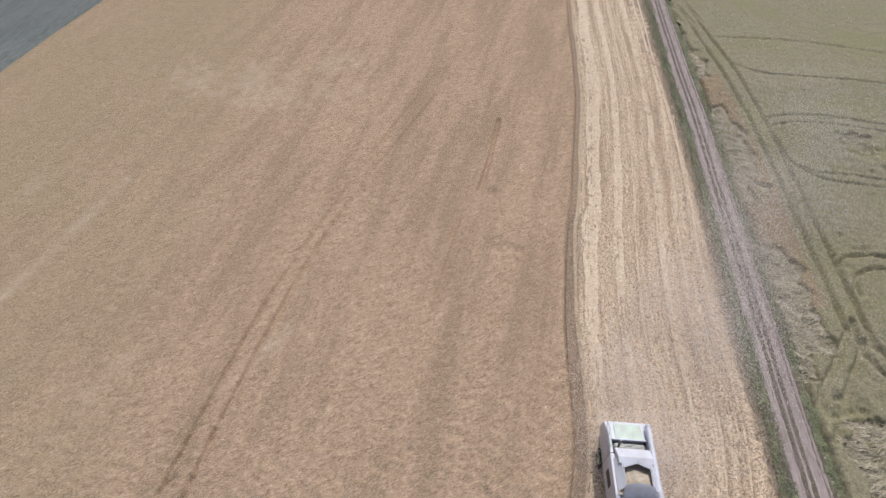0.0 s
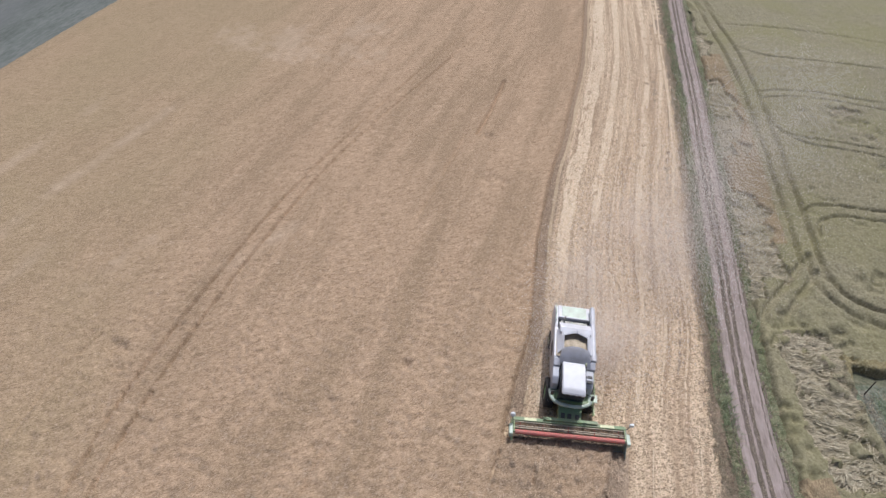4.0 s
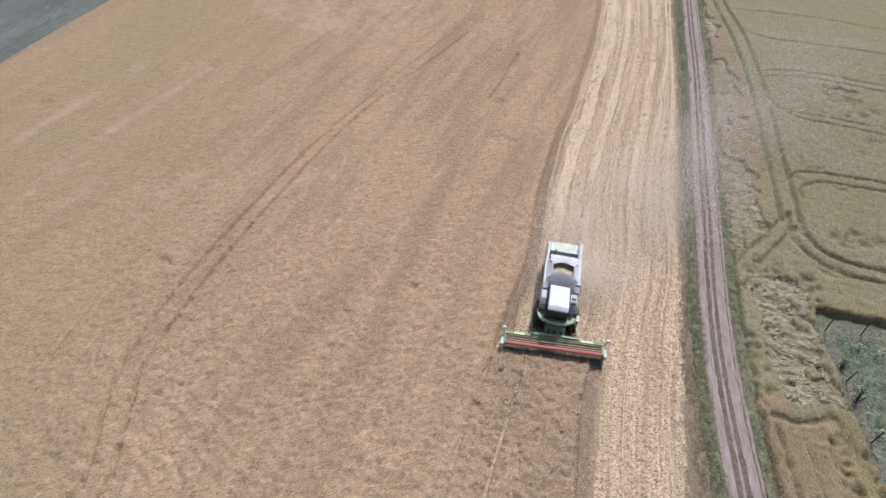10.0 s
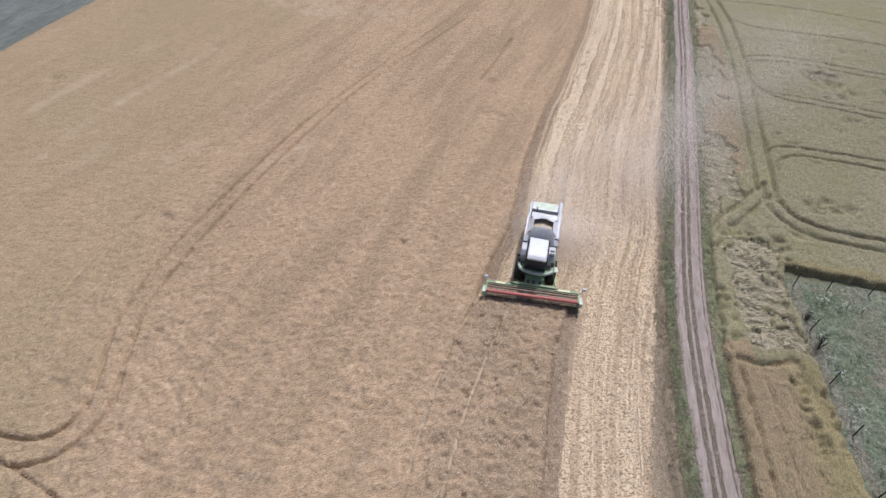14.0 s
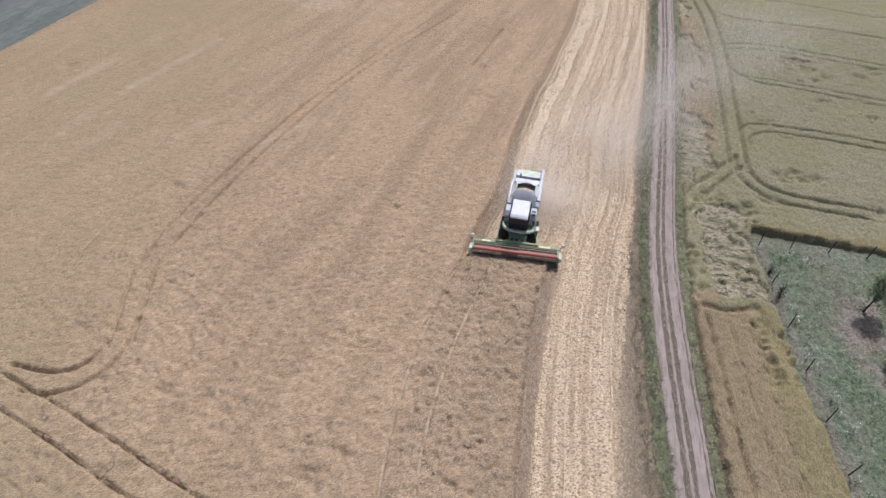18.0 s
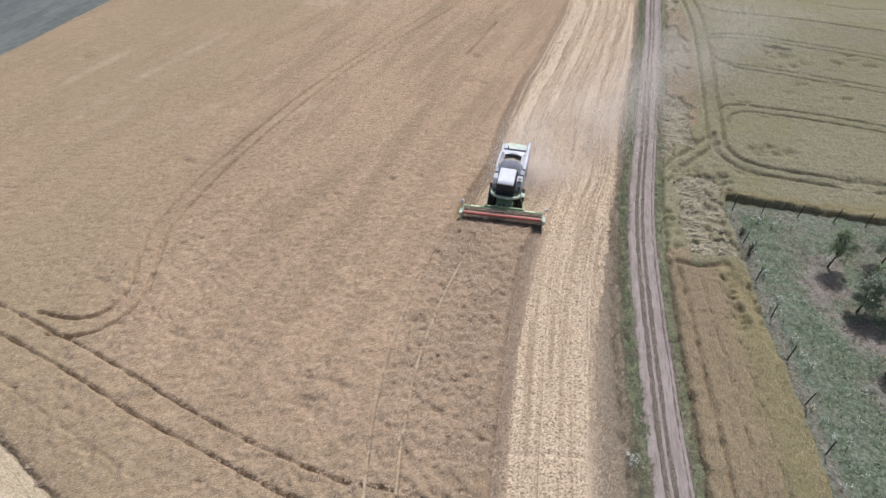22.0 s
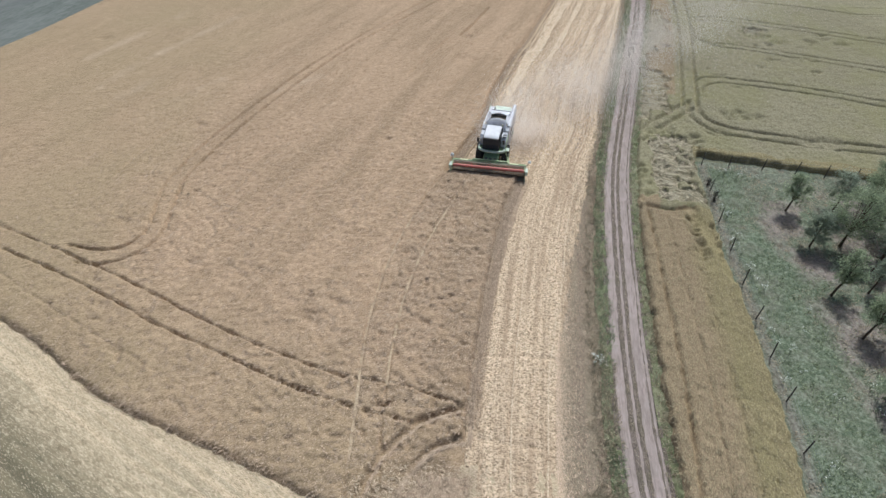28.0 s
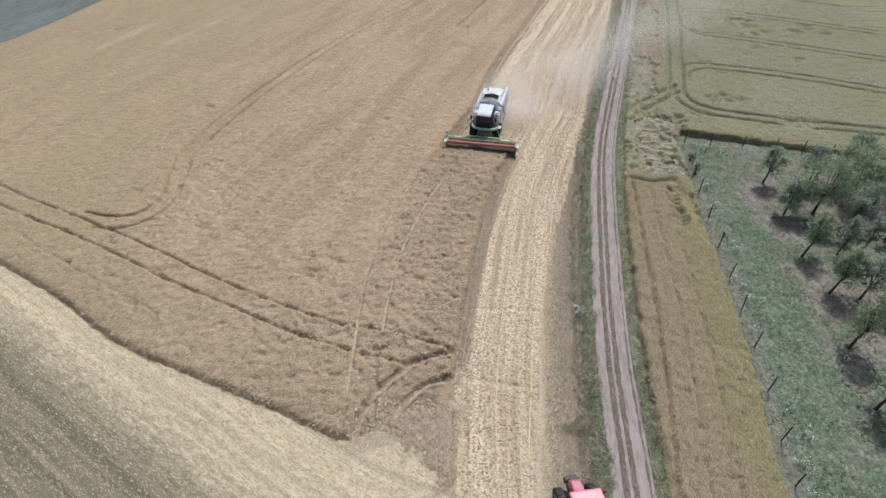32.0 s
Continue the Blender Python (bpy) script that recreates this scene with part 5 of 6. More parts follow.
blades("laid_straw", ex, ey, east_height(ex, ey), (0.3, 0.8), (0.03, 0.07), sway(ex, ey, 2.2, 222, radians(172), 1.1, 0.35), (-8, 22), M_LAID,
       "long flattened wheat straw in combed waves", "laid straw", 223)
ex, ey = scatter(90000, (22, 60, 46, 95), lambda x, y: (depth_in(x, y, FIELD_E) > 0.1) & (lodged(x, y) < 0.5) & (pressed(x, y, R_TRACKS) > 0.9), 224)
blades("wheat_ears", ex, ey, east_height(ex, ey) - 0.02, (0.12, 0.3), (0.02, 0.045), sway(ex, ey, 3, 225, radians(-150), 1.0, 0.5), (0, 35), M_EARS_E,
       "ears of half-ripe olive wheat", "wheat ears", 226)
ex, ey = scatter(60000, (12, 24.5, 6, 41.5), lambda x, y: (depth_in(x, y, FIELD_E) > 0.05) & (pressed(x, y, R_TRACKS) > 0.85), 227)
blades("wheat_ears", ex, ey, east_height(ex, ey) - 0.02, (0.1, 0.24), (0.02, 0.04), sway(ex, ey, 2.5, 228, radians(-150), 1.0, 0.5), (0, 35), M_EARS_G,
       "ears of golden-brown wheat", "wheat ears", 229)
gx, gy = scatter(80000, (19.5, 48, 6, 48), lambda x, y: depth_in(x, y, ORCHARD) > -0.5, 231)
gr = np.random.RandomState(232).rand(len(gx))
dry = (vnoise(gx, gy, 3.2, 233) + 0.5 * vnoise(gx, gy, 1.0, 234) + 0.3 * gr + 0.10 * np.clip(gx - 27, -3, 4) > 1.0) | (depth_in(gx, gy, ORCHARD) < 0.5)
blades("meadow_grass", gx[~dry], gy[~dry], 0 * gx[~dry] + 0.03, (0.12, 0.3), (0.03, 0.07), sway(gx[~dry], gy[~dry], 1.5, 235, 0, 3, 1), (10, 55), M_BLADE,
       "tufted green meadow grass", "grass", 236)
blades("dry_grass", gx[dry], gy[dry], 0 * gx[dry] + 0.03, (0.15, 0.35), (0.02, 0.05), sway(gx[dry], gy[dry], 1.5, 237, 0, 3, 1), (5, 40), M_DRY,
       "dry straw-coloured meadow grass", "grass", 238)


def verge_blades(left, right, n, seed, green):
    r = np.random.RandomState(seed)
    y = 6 + 122 * r.rand(n) ** 1.25
    x = road_x(y) + r.uniform(left, right, n) + 0.35 * (vnoise(y, y * 0, 1.4, seed) - 0.5)
    g = vnoise(x, y, 2.0, seed + 1) * 0.8 + r.rand(n) * 0.5 < green
    for k, m, lab in ((g, M_BLADE, "ragged green roadside grass"), (~g, M_DRY, "dry pale roadside grass")):
        blades("verge_grass", x[k], y[k], 0 * x[k] + 0.05, (0.22, 0.55), (0.018, 0.04), sway(x[k], y[k], 1, seed + 2, 0, 3, 1), (12, 60), m, lab, "grass", seed + 3)


tr = np.random.RandomState(260)
ty = tr.uniform(5, 46, 26000)
tx = stub_x(ty) + (road_x(ty) - 2.2 - stub_x(ty)) * tr.rand(26000) ** 1.2
blades("scattered_straw", tx, ty, 0 * tx + 0.055, (0.08, 0.22), (0.015, 0.03), sway(tx, ty, 2, 261, radians(-98), 0.8, 0.8), (0, 30), M_DRY,
       "scattered dull straw on trodden soil", "straw", 262)
fy = tr.uniform(5, 48, 30000)
fx = stub_x(fy) - 0.3 + tr.exponential(0.4, 30000)
blades("scattered_straw", fx, fy, 0 * fx + 0.06, (0.08, 0.24), (0.02, 0.04), sway(fx, fy, 2, 263, radians(-98), 0.7, 0.7), (0, 18), M_STRAW,
       "pale straw thinning out beside the stubble", "straw", 264)
verge_blades(-1.9, -0.98, 17000, 241, 0.62)
verge_blades(-2.6, -1.6, 14000, 249, 0.2)
verge_blades(1.32, 2.0, 8000, 245, 0.5)

cr = np.random.RandomState(270)
cy = cr.uniform(6, 70, 9000)
cx = road_x(cy) + np.where(cr.rand(9000) < 0.5, -1, 1) * cr.normal(0.24, 0.07, 9000) + 0.04
blades("crown_grass", cx, cy, 0 * cx + 0.1, (0.05, 0.14), (0.015, 0.03), cr.uniform(0, 6.28, 9000), (5, 50), M_DRY, "sparse dry tufts on the crown of the track", "grass", 271)


def umbel(x, y, seed):
    """A white-flowered weed: a thin stem with flat heads of bloom."""
    r = random.Random(seed)
    root = new("white_flower")
    root.location = (x, y, 0.02)
    stem, bloom = bmesh.new(), bmesh.new()
    for _ in range(r.randint(3, 6)):
        t = Vector((r.uniform(-0.25, 0.25), r.uniform(-0.25, 0.25), r.uniform(0.45, 0.8)))
        add_tube(stem, (0, 0, 0), t, 0.012, 0.006, 4, False)
        for _ in range(5):
            p = t + Vector((r.uniform(-0.09, 0.09), r.uniform(-0.09, 0.09), r.uniform(-0.01, 0.03)))
            bmesh.ops.create_icosphere(bloom, subdivisions=1, radius=r.uniform(0.014, 0.028), matrix=Matrix.Translation(p) @ Matrix.Diagonal((1, 1, 0.4, 1)))
    part("stem", stem, M_BLADE, root)
    part("bloom", bloom, M_UMBEL, root, "flat white flower head")["kind"] = "stuff"
    return tagged(root, "white umbel flower among meadow grass by the fence", "flower", "meadow flowers")


tu = np.random.RandomState(95)
gx_, gy_ = tu.normal(9.1, 0.5, 420), tu.normal(14.1, 0.18, 420)
blades("grass_tuft", gx_, gy_, 0 * gx_ + 0.04, (0.3, 0.7), (0.015, 0.03), tu.normal(0.1, 0.7, 420), (15, 55), M_DRY, "tall pale dry grass tuft on trodden soil", "grass", 96)
fr = random.Random(77)
for k in range(7):
    umbel(fr.uniform(10.15, 10.75), fr.uniform(22.5, 23.6), 360 + k)
for k in range(46):
    if k < 28:
        j = fr.uniform(1, 10.5)
        (ax, ay), (bx, by) = FENCE_W[int(j)], FENCE_W[int(j) + 1]
        px, py = ax + (bx - ax) * (j % 1) + abs(fr.gauss(0.5, 0.5)) + 0.1, ay + (by - ay) * (j % 1) + fr.uniform(-0.5, 0.5)
    elif k < 36:
        px, py = fr.uniform(24.5, 29), fr.uniform(45.3, 47.0)
    else:
        px, py = fr.uniform(22.5, 28), fr.uniform(10, 34)
    umbel(px, py, 300 + k)

# ---------------------------------------------------------------- the combine harvester
DUST = (0.42, 0.34, 0.25)
M_WHITE = plain("pale grey-white paint", (0.67, 0.655, 0.69), 0.45, vary=0.08, scale=1.5, coat=0.2, dirt=DUST, dirt_amount=0.15)
M_GREY = plain("grey-blue panel paint", (0.55, 0.55, 0.61), 0.5, vary=0.15, scale=2, dirt=DUST, dirt_amount=0.2)
M_LIME = plain("pale green paint", (0.42, 0.54, 0.27), 0.45, vary=0.1, scale=2, dirt=DUST, dirt_amount=0.3)
M_GREEN = plain("dusty green paint", (0.20, 0.29, 0.14), 0.55, vary=0.15, scale=2, dirt=DUST, dirt_amount=0.35)
M_PALEDECK = plain("pale green-white deck", (0.60, 0.68, 0.56), 0.5, vary=0.12, scale=2, dirt=DUST, dirt_amount=0.3)
M_RED = plain("reel red paint", (0.56, 0.15, 0.125), 0.6, vary=0.2, scale=3, dirt=DUST, dirt_amount=0.3)
M_BLACK = plain("dark steel", (0.055, 0.053, 0.052), 0.6, vary=0.3, scale=4, dirt=DUST, dirt_amount=0.12)
M_RUBBER = plain("tyre rubber", (0.05, 0.048, 0.05), 0.85, vary=0.3, scale=5, dirt=DUST, dirt_amount=0.15, spec=0.2)
M_STEEL = plain("worn steel", (0.42, 0.40, 0.37), 0.45, metal=0.7, vary=0.2, scale=5)
M_GLASS = plain("tinted cab glass", (0.045, 0.05, 0.06), 0.2, vary=0.05, spec=0.25)
M_DUSTY = plain("dusty bare steel", (0.47, 0.40, 0.30), 0.8, metal=0.0, vary=0.3, scale=6)
M_YELLOW = plain("pale yellow sticker", (0.66, 0.66, 0.38), 0.5)
M_GRAIN = field_mat("heaped grain", (0.34, 0.275, 0.2), (0.47, 0.39, 0.29), (0.58, 0.49, 0.37), 4, 40, bump=0.5)
M_MARK = plain("white marker paint", (0.85, 0.85, 0.86), 0.4, vary=0.04)
M_LAMP = plain("lamp glass", (0.42, 0.42, 0.4), 0.15)


M_CROP = field_mat("cut wheat on the table", (0.28, 0.20, 0.13), (0.44, 0.33, 0.22), (0.62, 0.48, 0.34), 4, 16, bump=0.6)
M_TABLE = plain("straw-dusted table", (0.34, 0.30, 0.20), 0.8, vary=0.35, scale=5, dirt=DUST, dirt_amount=0.4, spec=0.2)


def wheel(root, x, y, r, w, name):
    side = 1 if x > 0 else -1
    tyre = part(name, ring([(-w / 2, r * 0.55), (-w / 2, r * 0.9), (-w * 0.42, r * 0.98), (-w * 0.2, r), (w * 0.2, r), (w * 0.42, r * 0.98), (w / 2, r * 0.9), (w / 2, r * 0.55)], x, y, r, 32),
                M_RUBBER, root, "dusty black lugged tyre")
    lug = bmesh.new()
    for k in range(22):
        for s in (-1, 1):
            a = 2 * math.pi * (k + (0.5 if s > 0 else 0)) / 22
            m = Matrix.Translation((x + s * w * 0.24, y, r)) @ Matrix.Rotation(a, 4, "X") @ Matrix.Translation((0, 0, r * 1.0)) @ Matrix.Rotation(s * 0.6, 4, "Z")
            bmesh.ops.create_cube(lug, size=1, matrix=m @ Matrix.Diagonal((w * 0.5, 0.05, 0.07, 1)))
    part("tread", lug, M_RUBBER, tyre)
    rim = ring([(side * w * 0.38, r * 0.56), (side * w * 0.44, r * 0.52), (side * w * 0.25, r * 0.45), (side * w * 0.2, r * 0.2), (side * w * 0.3, r * 0.16), (side * w * 0.3, 0.01)], x, y, r, 24)
    part("rim", rim, M_LIME, tyre, "pale green rim")
    return tyre


def combine():
    root = new("combine_harvester")
    # cutting table
    W = 3.45
    part("table", prism([(-0.85, 0.35), (-0.85, 1.12), (-0.78, 1.12), (-0.72, 0.45), (-0.35, 0.24), (0.05, 0.17), (0.05, 0.11), (-0.35, 0.12)], -W, W, 0.01), M_TABLE, root, "cutting table covered in straw dust")
    part("top_beam", box(-W, W, -1.02, -0.78, 1.08, 1.3, 0.03), M_GREEN, root)
    part("centre_beam", box(-1.75, 1.6, -1.12, -0.9, 1.22, 1.42, 0.03), M_GREEN, root)
    for x0, x1 in ((2.0, 2.75), (-2.75, -1.9)):
        part("sticker", box(x0, x1, -1.0, -0.8, 1.295, 1.306, 0), M_YELLOW, root, "pale yellow sticker")
    auger = bmesh.new()
    add_tube(auger, (-W + 0.1, -0.42, 0.62), (W - 0.1, -0.42, 0.62), 0.2, sides=16)
    for k in range(44):
        x = -W + 0.2 + k * (2 * W - 0.4) / 43
        a = k * 0.9
        m = Matrix.Translation((x, -0.42, 0.62)) @ Matrix.Rotation(a, 4, "X") @ Matrix.Rotation(0.25 * (1 if x > 0 else -1), 4, "Z")
        bmesh.ops.create_cone(auger, cap_ends=True, segments=14, radius1=0.31, radius2=0.31, depth=0.015, matrix=m @ Matrix.Rotation(math.pi / 2, 4, "Y"))
    part("table_auger", auger, M_DUSTY, root, "worn steel intake auger")
    crop = bmesh.new()
    bmesh.ops.create_grid(crop, x_segments=90, y_segments=12, size=1)
    for v in crop.verts:
        v.co = Vector((v.co.x * (W - 0.08), -0.36 + 0.37 * v.co.y, 0.0))
        v.co.z = 0.74 + 0.36 * min(1, max(0, (-0.3 - v.co.y) / 0.35)) + 0.08 * noise.noise(v.co * 3.1) + 0.08 * noise.noise(v.co * 9) - 0.3 * max(0, v.co.y) ** 2
    part("cut_crop", crop, M_CROP, root, "cut wheat lying on the table")
    knife = box(-W, W, 0.03, 0.09, 0.11, 0.16, 0)
    for k in range(84):
        x = -W + 0.04 + k * 0.08
        add_tube(knife, (x, 0.05, 0.13), (x, 0.19, 0.11), 0.018, 0.004, 4)
    part("cutter_bar", knife, M_STEEL, root)
    # reel
    rc = Vector((0, -0.42, 1.02))
    R = 0.36
    part("reel_tube", tube((-W + 0.12, rc.y, rc.z), (W - 0.12, rc.y, rc.z), 0.06, sides=12), M_DUSTY, root, "dusty reel tube")
    for k in range(6):
        a = 2 * math.pi * k / 6 + 0.35
        y, z = rc.y + R * math.cos(a), rc.z + R * math.sin(a)
        bat = part("reel_bat", tube((-W + 0.15, y, z), (W - 0.15, y, z), 0.135 if k == 0 else 0.035, sides=12), M_RED if k == 0 else M_DUSTY, root, "red reel bat" if k == 0 else "dusty reel bat")
        tines = bmesh.new()
        for j in range(60):
            x = -W + 0.2 + j * 0.109
            add_tube(tines, (x, y, z), (x, y - 0.05, z - 0.24), 0.016, 0.01, 4, False)
        part("tines", tines, M_DUSTY, bat)["kind"] = "stuff"
    for x in (-3.0, -1.55, 0.05, 1.6, 3.0):
        star = bmesh.new()
        for k in range(6):
            a = 2 * math.pi * k / 6 + 0.35
            add_tube(star, (x, rc.y, rc.z), (x, rc.y + R * math.cos(a), rc.z + R * math.sin(a)), 0.022, sides=6)
        part("reel_star", star, M_RED, root)
    for s in (-1, 1):
        end = prism([(-0.95, 0.3), (-0.95, 1.2), (-0.3, 1.12), (0.1, 0.8), (0.55, 0.2), (0.55, 0.1), (0.1, 0.12)], s * W - 0.03, s * W + 0.05 * s + 0.03, 0.02)
        part("divider", end, M_PALEDECK if s < 0 else M_LIME, root, "pale crop divider")
        part("reel_arm", prism([(-0.95, 1.18), (-0.95, 1.32), (-0.1, 1.14), (-0.1, 1.02)], s * (W - 0.08) - 0.035, s * (W - 0.08) + 0.035, 0.01), M_LIME, root)
        part("guard", box(s * W - 0.12 + 0.1 * s, s * W + 0.12 + 0.1 * s, -0.6, 0.1, 0.75, 1.18, 0.05), M_PALEDECK, root, "pale drive guard")
        lampp = part("marker_pole", tube((s * 3.45, -0.85, 1.1), (s * (3.5 if s > 0 else 3.7), -0.9, 1.62), 0.025, sides=6), M_BLACK, root)
        if s > 0:
            ball = bmesh.new()
            bmesh.ops.create_uvsphere(ball, u_segments=14, v_segments=9, radius=0.17, matrix=Matrix.Translation((3.5, -0.9, 1.7)) @ Matrix.Diagonal((1, 0.8, 1.15, 1)))
            part("marker_lamp", ball, M_MARK, lampp, "rounded white end lamp")
        else:
            part("marker_plate", box(-3.86, -3.6, -1.0, -0.86, 1.5, 1.76, 0.03), M_MARK, lampp, "white width marker")
    # feeder house and axle
    part("feeder_house", prism([(-1.05, 0.35), (-1.05, 1.1), (-2.1, 1.45), (-3.2, 1.95), (-3.2, 1.1), (-2.0, 0.75)], -0.85, 0.75, 0.03), M_GREEN, root, "dusty green feeder house")
    for x in (-0.55, 0.0, 0.45):
        part("feeder_hatch", prism([(-1.3, 1.215), (-1.3, 1.24), (-1.7, 1.36), (-1.7, 1.335)], x - 0.14, x + 0.14, 0), M_BLACK, root)
    part("front_axle", box(-1.25, 1.25, -3.55, -3.1, 0.75, 1.1, 0.04), M_BLACK, root)
    for s in (-1, 1):
        wheel(root, s * 1.42, -3.3, 0.92, 0.68, "front_wheel")
        wheel(root, s * 1.3, -7.75, 0.62, 0.48, "rear_wheel")
    part("rear_axle", box(-1.2, 1.2, -7.9, -7.6, 0.5, 0.75, 0.03), M_BLACK, root)
    # body
    part("chassis", prism([(-2.9, 1.15), (-2.9, 1.75), (-9.0, 1.75), (-9.2, 1.3), (-8.2, 0.95), (-4.4, 0.95)], -1.15, 1.15, 0.04), M_GREEN, root, "dusty green threshing body")
    for s in (-1, 1):
        x0, x1 = (1.2, 1.5) if s > 0 else (-1.5, -1.2)
        part("side_panel", prism([(-4.15, 1.35), (-4.15, 2.95), (-4.6, 3.2), (-7.0, 3.2), (-7.15, 1.2), (-4.9, 1.15)], x0, x1, 0.04), M_WHITE, root, "pale grey-white side panel")
        part("rear_panel", prism([(-7.2, 1.25), (-7.05, 3.15), (-8.6, 3.1), (-9.3, 2.7), (-9.45, 1.6), (-8.6, 1.25)], x0 + 0.03 * s, x1 - 0.02 * s, 0.05), M_WHITE, root, "pale grey-white rear panel")
        part("vent", box(s * 1.505 - 0.02, s * 1.505 + 0.02, -6.4, -5.4, 1.9, 2.5, 0.01), M_BLACK, root)
        part("tail_light", box(s * 1.2 - 0.1, s * 1.2 + 0.1, -9.5, -9.42, 2.2, 2.4, 0.02), M_RED, root)
    part("rear_hood", prism([(-7.95, 2.5), (-7.95, 2.98), (-8.7, 2.98), (-9.25, 2.8), (-9.4, 1.5), (-9.0, 1.4)], -1.2, 1.2, 0.05), M_WHITE, root, "pale rear hood")
    part("rear_deck", box(-0.95, 0.92, -9.0, -8.05, 2.985, 3.03, 0.015), M_PALEDECK, root, "pale green deck plate")
    part("deck_step", box(-1.18, 1.18, -8.02, -7.92, 2.9, 3.12, 0.02), M_WHITE, root)
    part("straw_chopper", prism([(-9.1, 0.8), (-9.0, 1.5), (-9.6, 1.45), (-9.95, 0.95), (-9.6, 0.75)], -1.1, 1.1, 0.03), M_GREEN, root)
    part("engine_grille", box(-1.15, 1.15, -7.92, -7.3, 2.3, 2.85, 0.03), M_BLACK, root, "dark engine bay")
    eng = bmesh.new()
    for k in range(7):
        add_box(eng, -1.0, 1.0, -7.85 + 0.08 * k, -7.82 + 0.08 * k, 2.84, 2.9, 0)
    part("grille_bars", eng, M_STEEL, root)
    part("exhaust", tube((0.75, -7.6, 2.8), (0.75, -7.65, 3.55), 0.075), M_STEEL, root)
    # grain tank
    dome = bmesh.new()
    rows = []
    for k in range(9):
        f = k / 8
        yy, rise = -4.0 - 1.0 * f, 3.02 + 0.58 * math.sin(f * math.pi / 2)
        rows.append([dome.verts.new((1.2 * q / 8 * (1 - 0.2 * f), yy - 0.12 * (1 - (q / 8) ** 2) * f, rise + 0.14 * f * (1 - (q / 8) ** 2))) for q in range(-8, 9)])
    for p, q in zip(rows[:-1], rows[1:]):
        for k in range(16):
            dome.faces.new((p[k], p[k + 1], q[k + 1], q[k]))
    low = [dome.verts.new((v.co.x, -4.02, 2.2)) for v in rows[0]]
    for k in range(16):
        dome.faces.new((low[k], low[k + 1], rows[0][k + 1], rows[0][k]))
    bmesh.ops.solidify(dome, geom=list(dome.faces), thickness=0.05)
    bmesh.ops.recalc_face_normals(dome, faces=dome.faces)
    front = part("tank_front", dome, M_GREY, root, "grey-blue arched tank front")
    for p in front.data.polygons:
        p.use_smooth = True
    part("tank_shoulder", prism([(-4.05, 1.8), (-4.0, 3.05), (-4.45, 3.25), (-4.6, 1.8)], -1.49, 1.49, 0.05), M_GREY, root)
    for s in (-1, 1):
        bm = bmesh.new()
        a = [bm.verts.new(v) for v in ((s * 1.45, -4.7, 3.1), (s * 1.45, -6.75, 3.1), (s * 0.88, -6.55, 3.72), (s * 0.88, -4.95, 3.62))]
        b = [bm.verts.new(v) for v in ((s * 1.38, -4.75, 3.05), (s * 1.38, -6.7, 3.05), (s * 0.83, -6.5, 3.66), (s * 0.83, -5.0, 3.56))]
        bm.faces.new(a)
        bm.faces.new(list(reversed(b)))
        for i in range(4):
            bm.faces.new((a[i], b[i], b[(i + 1) % 4], a[(i + 1) % 4]))
        bmesh.ops.recalc_face_normals(bm, faces=bm.faces)
        part("tank_side_flap", bm, M_WHITE, root, "white tank flap")
    part("tank_rear_flap", prism([(-6.25, 3.6), (-6.25, 3.66), (-6.6, 3.74), (-7.3, 3.3), (-7.3, 3.05), (-6.75, 3.05)], -1.15, 1.15, 0.02), M_WHITE, root, "white tank rear flap")
    for s in (-1, 1):
        bm = bmesh.new()
        vs = [bm.verts.new(v) for v in ((s * 1.0, -5.95, 3.62), (s * 1.0, -6.5, 3.75), (s * 0.05, -6.45, 3.78), (s * 0.12, -6.22, 3.70))]
        lo = [bm.verts.new(v.co - Vector((0, 0, 0.03))) for v in vs]
        bm.faces.new(vs)
        bm.faces.new(list(reversed(lo)))
        for i in range(4):
            bm.faces.new((vs[i], lo[i], lo[(i + 1) % 4], vs[(i + 1) % 4]))
        bmesh.ops.recalc_face_normals(bm, faces=bm.faces)
        part("flap_corner", bm, M_WHITE, root)
    part("tank_wall", box(-1.4, 1.4, -6.8, -4.4, 2.2, 2.75, 0.02), M_GREY, root)
    heap = bmesh.new()
    bmesh.ops.create_grid(heap, x_segments=14, y_segments=14, size=1, matrix=Matrix.Translation((0, -5.6, 0)))
    for v in heap.verts:
        v.co.x *= 1.35
        v.co.z = 3.22 + 0.3 * math.exp(-((v.co.x / 0.9) ** 2 + ((v.co.y + 5.2) / 0.7) ** 2)) + 0.03 * noise.noise(v.co * 4)
    part("grain", heap, M_GRAIN, root, "heap of tan grain in the tank")
    # unloading tube
    ub = bmesh.new()
    add_tube(ub, (-1.34, -4.75, 3.2), (-1.34, -8.7, 3.3), 0.2, 0.19, 18)
    add_tube(ub, (-1.34, -4.55, 3.16), (-1.34, -4.95, 3.22), 0.23, 0.23, 18)
    part("unloading_tube", ub, M_WHITE, root, "long white grain unloading tube")
    part("tube_elbow", tube((-1.3, -4.85, 2.4), (-1.34, -4.8, 3.2), 0.22, 0.22, 16), M_WHITE, root)
    part("tube_spout", tube((-1.34, -8.68, 3.3), (-1.34, -8.82, 3.26), 0.19, 0.2, 14), M_GREY, root)
    # cab
    part("cab_platform", prism([(-2.25, 1.68), (-2.25, 1.84), (-4.1, 1.84), (-4.1, 1.68)], -1.45, 1.4, 0.03), M_GREEN, root, "dusty green cab platform")
    bumper = bmesh.new()
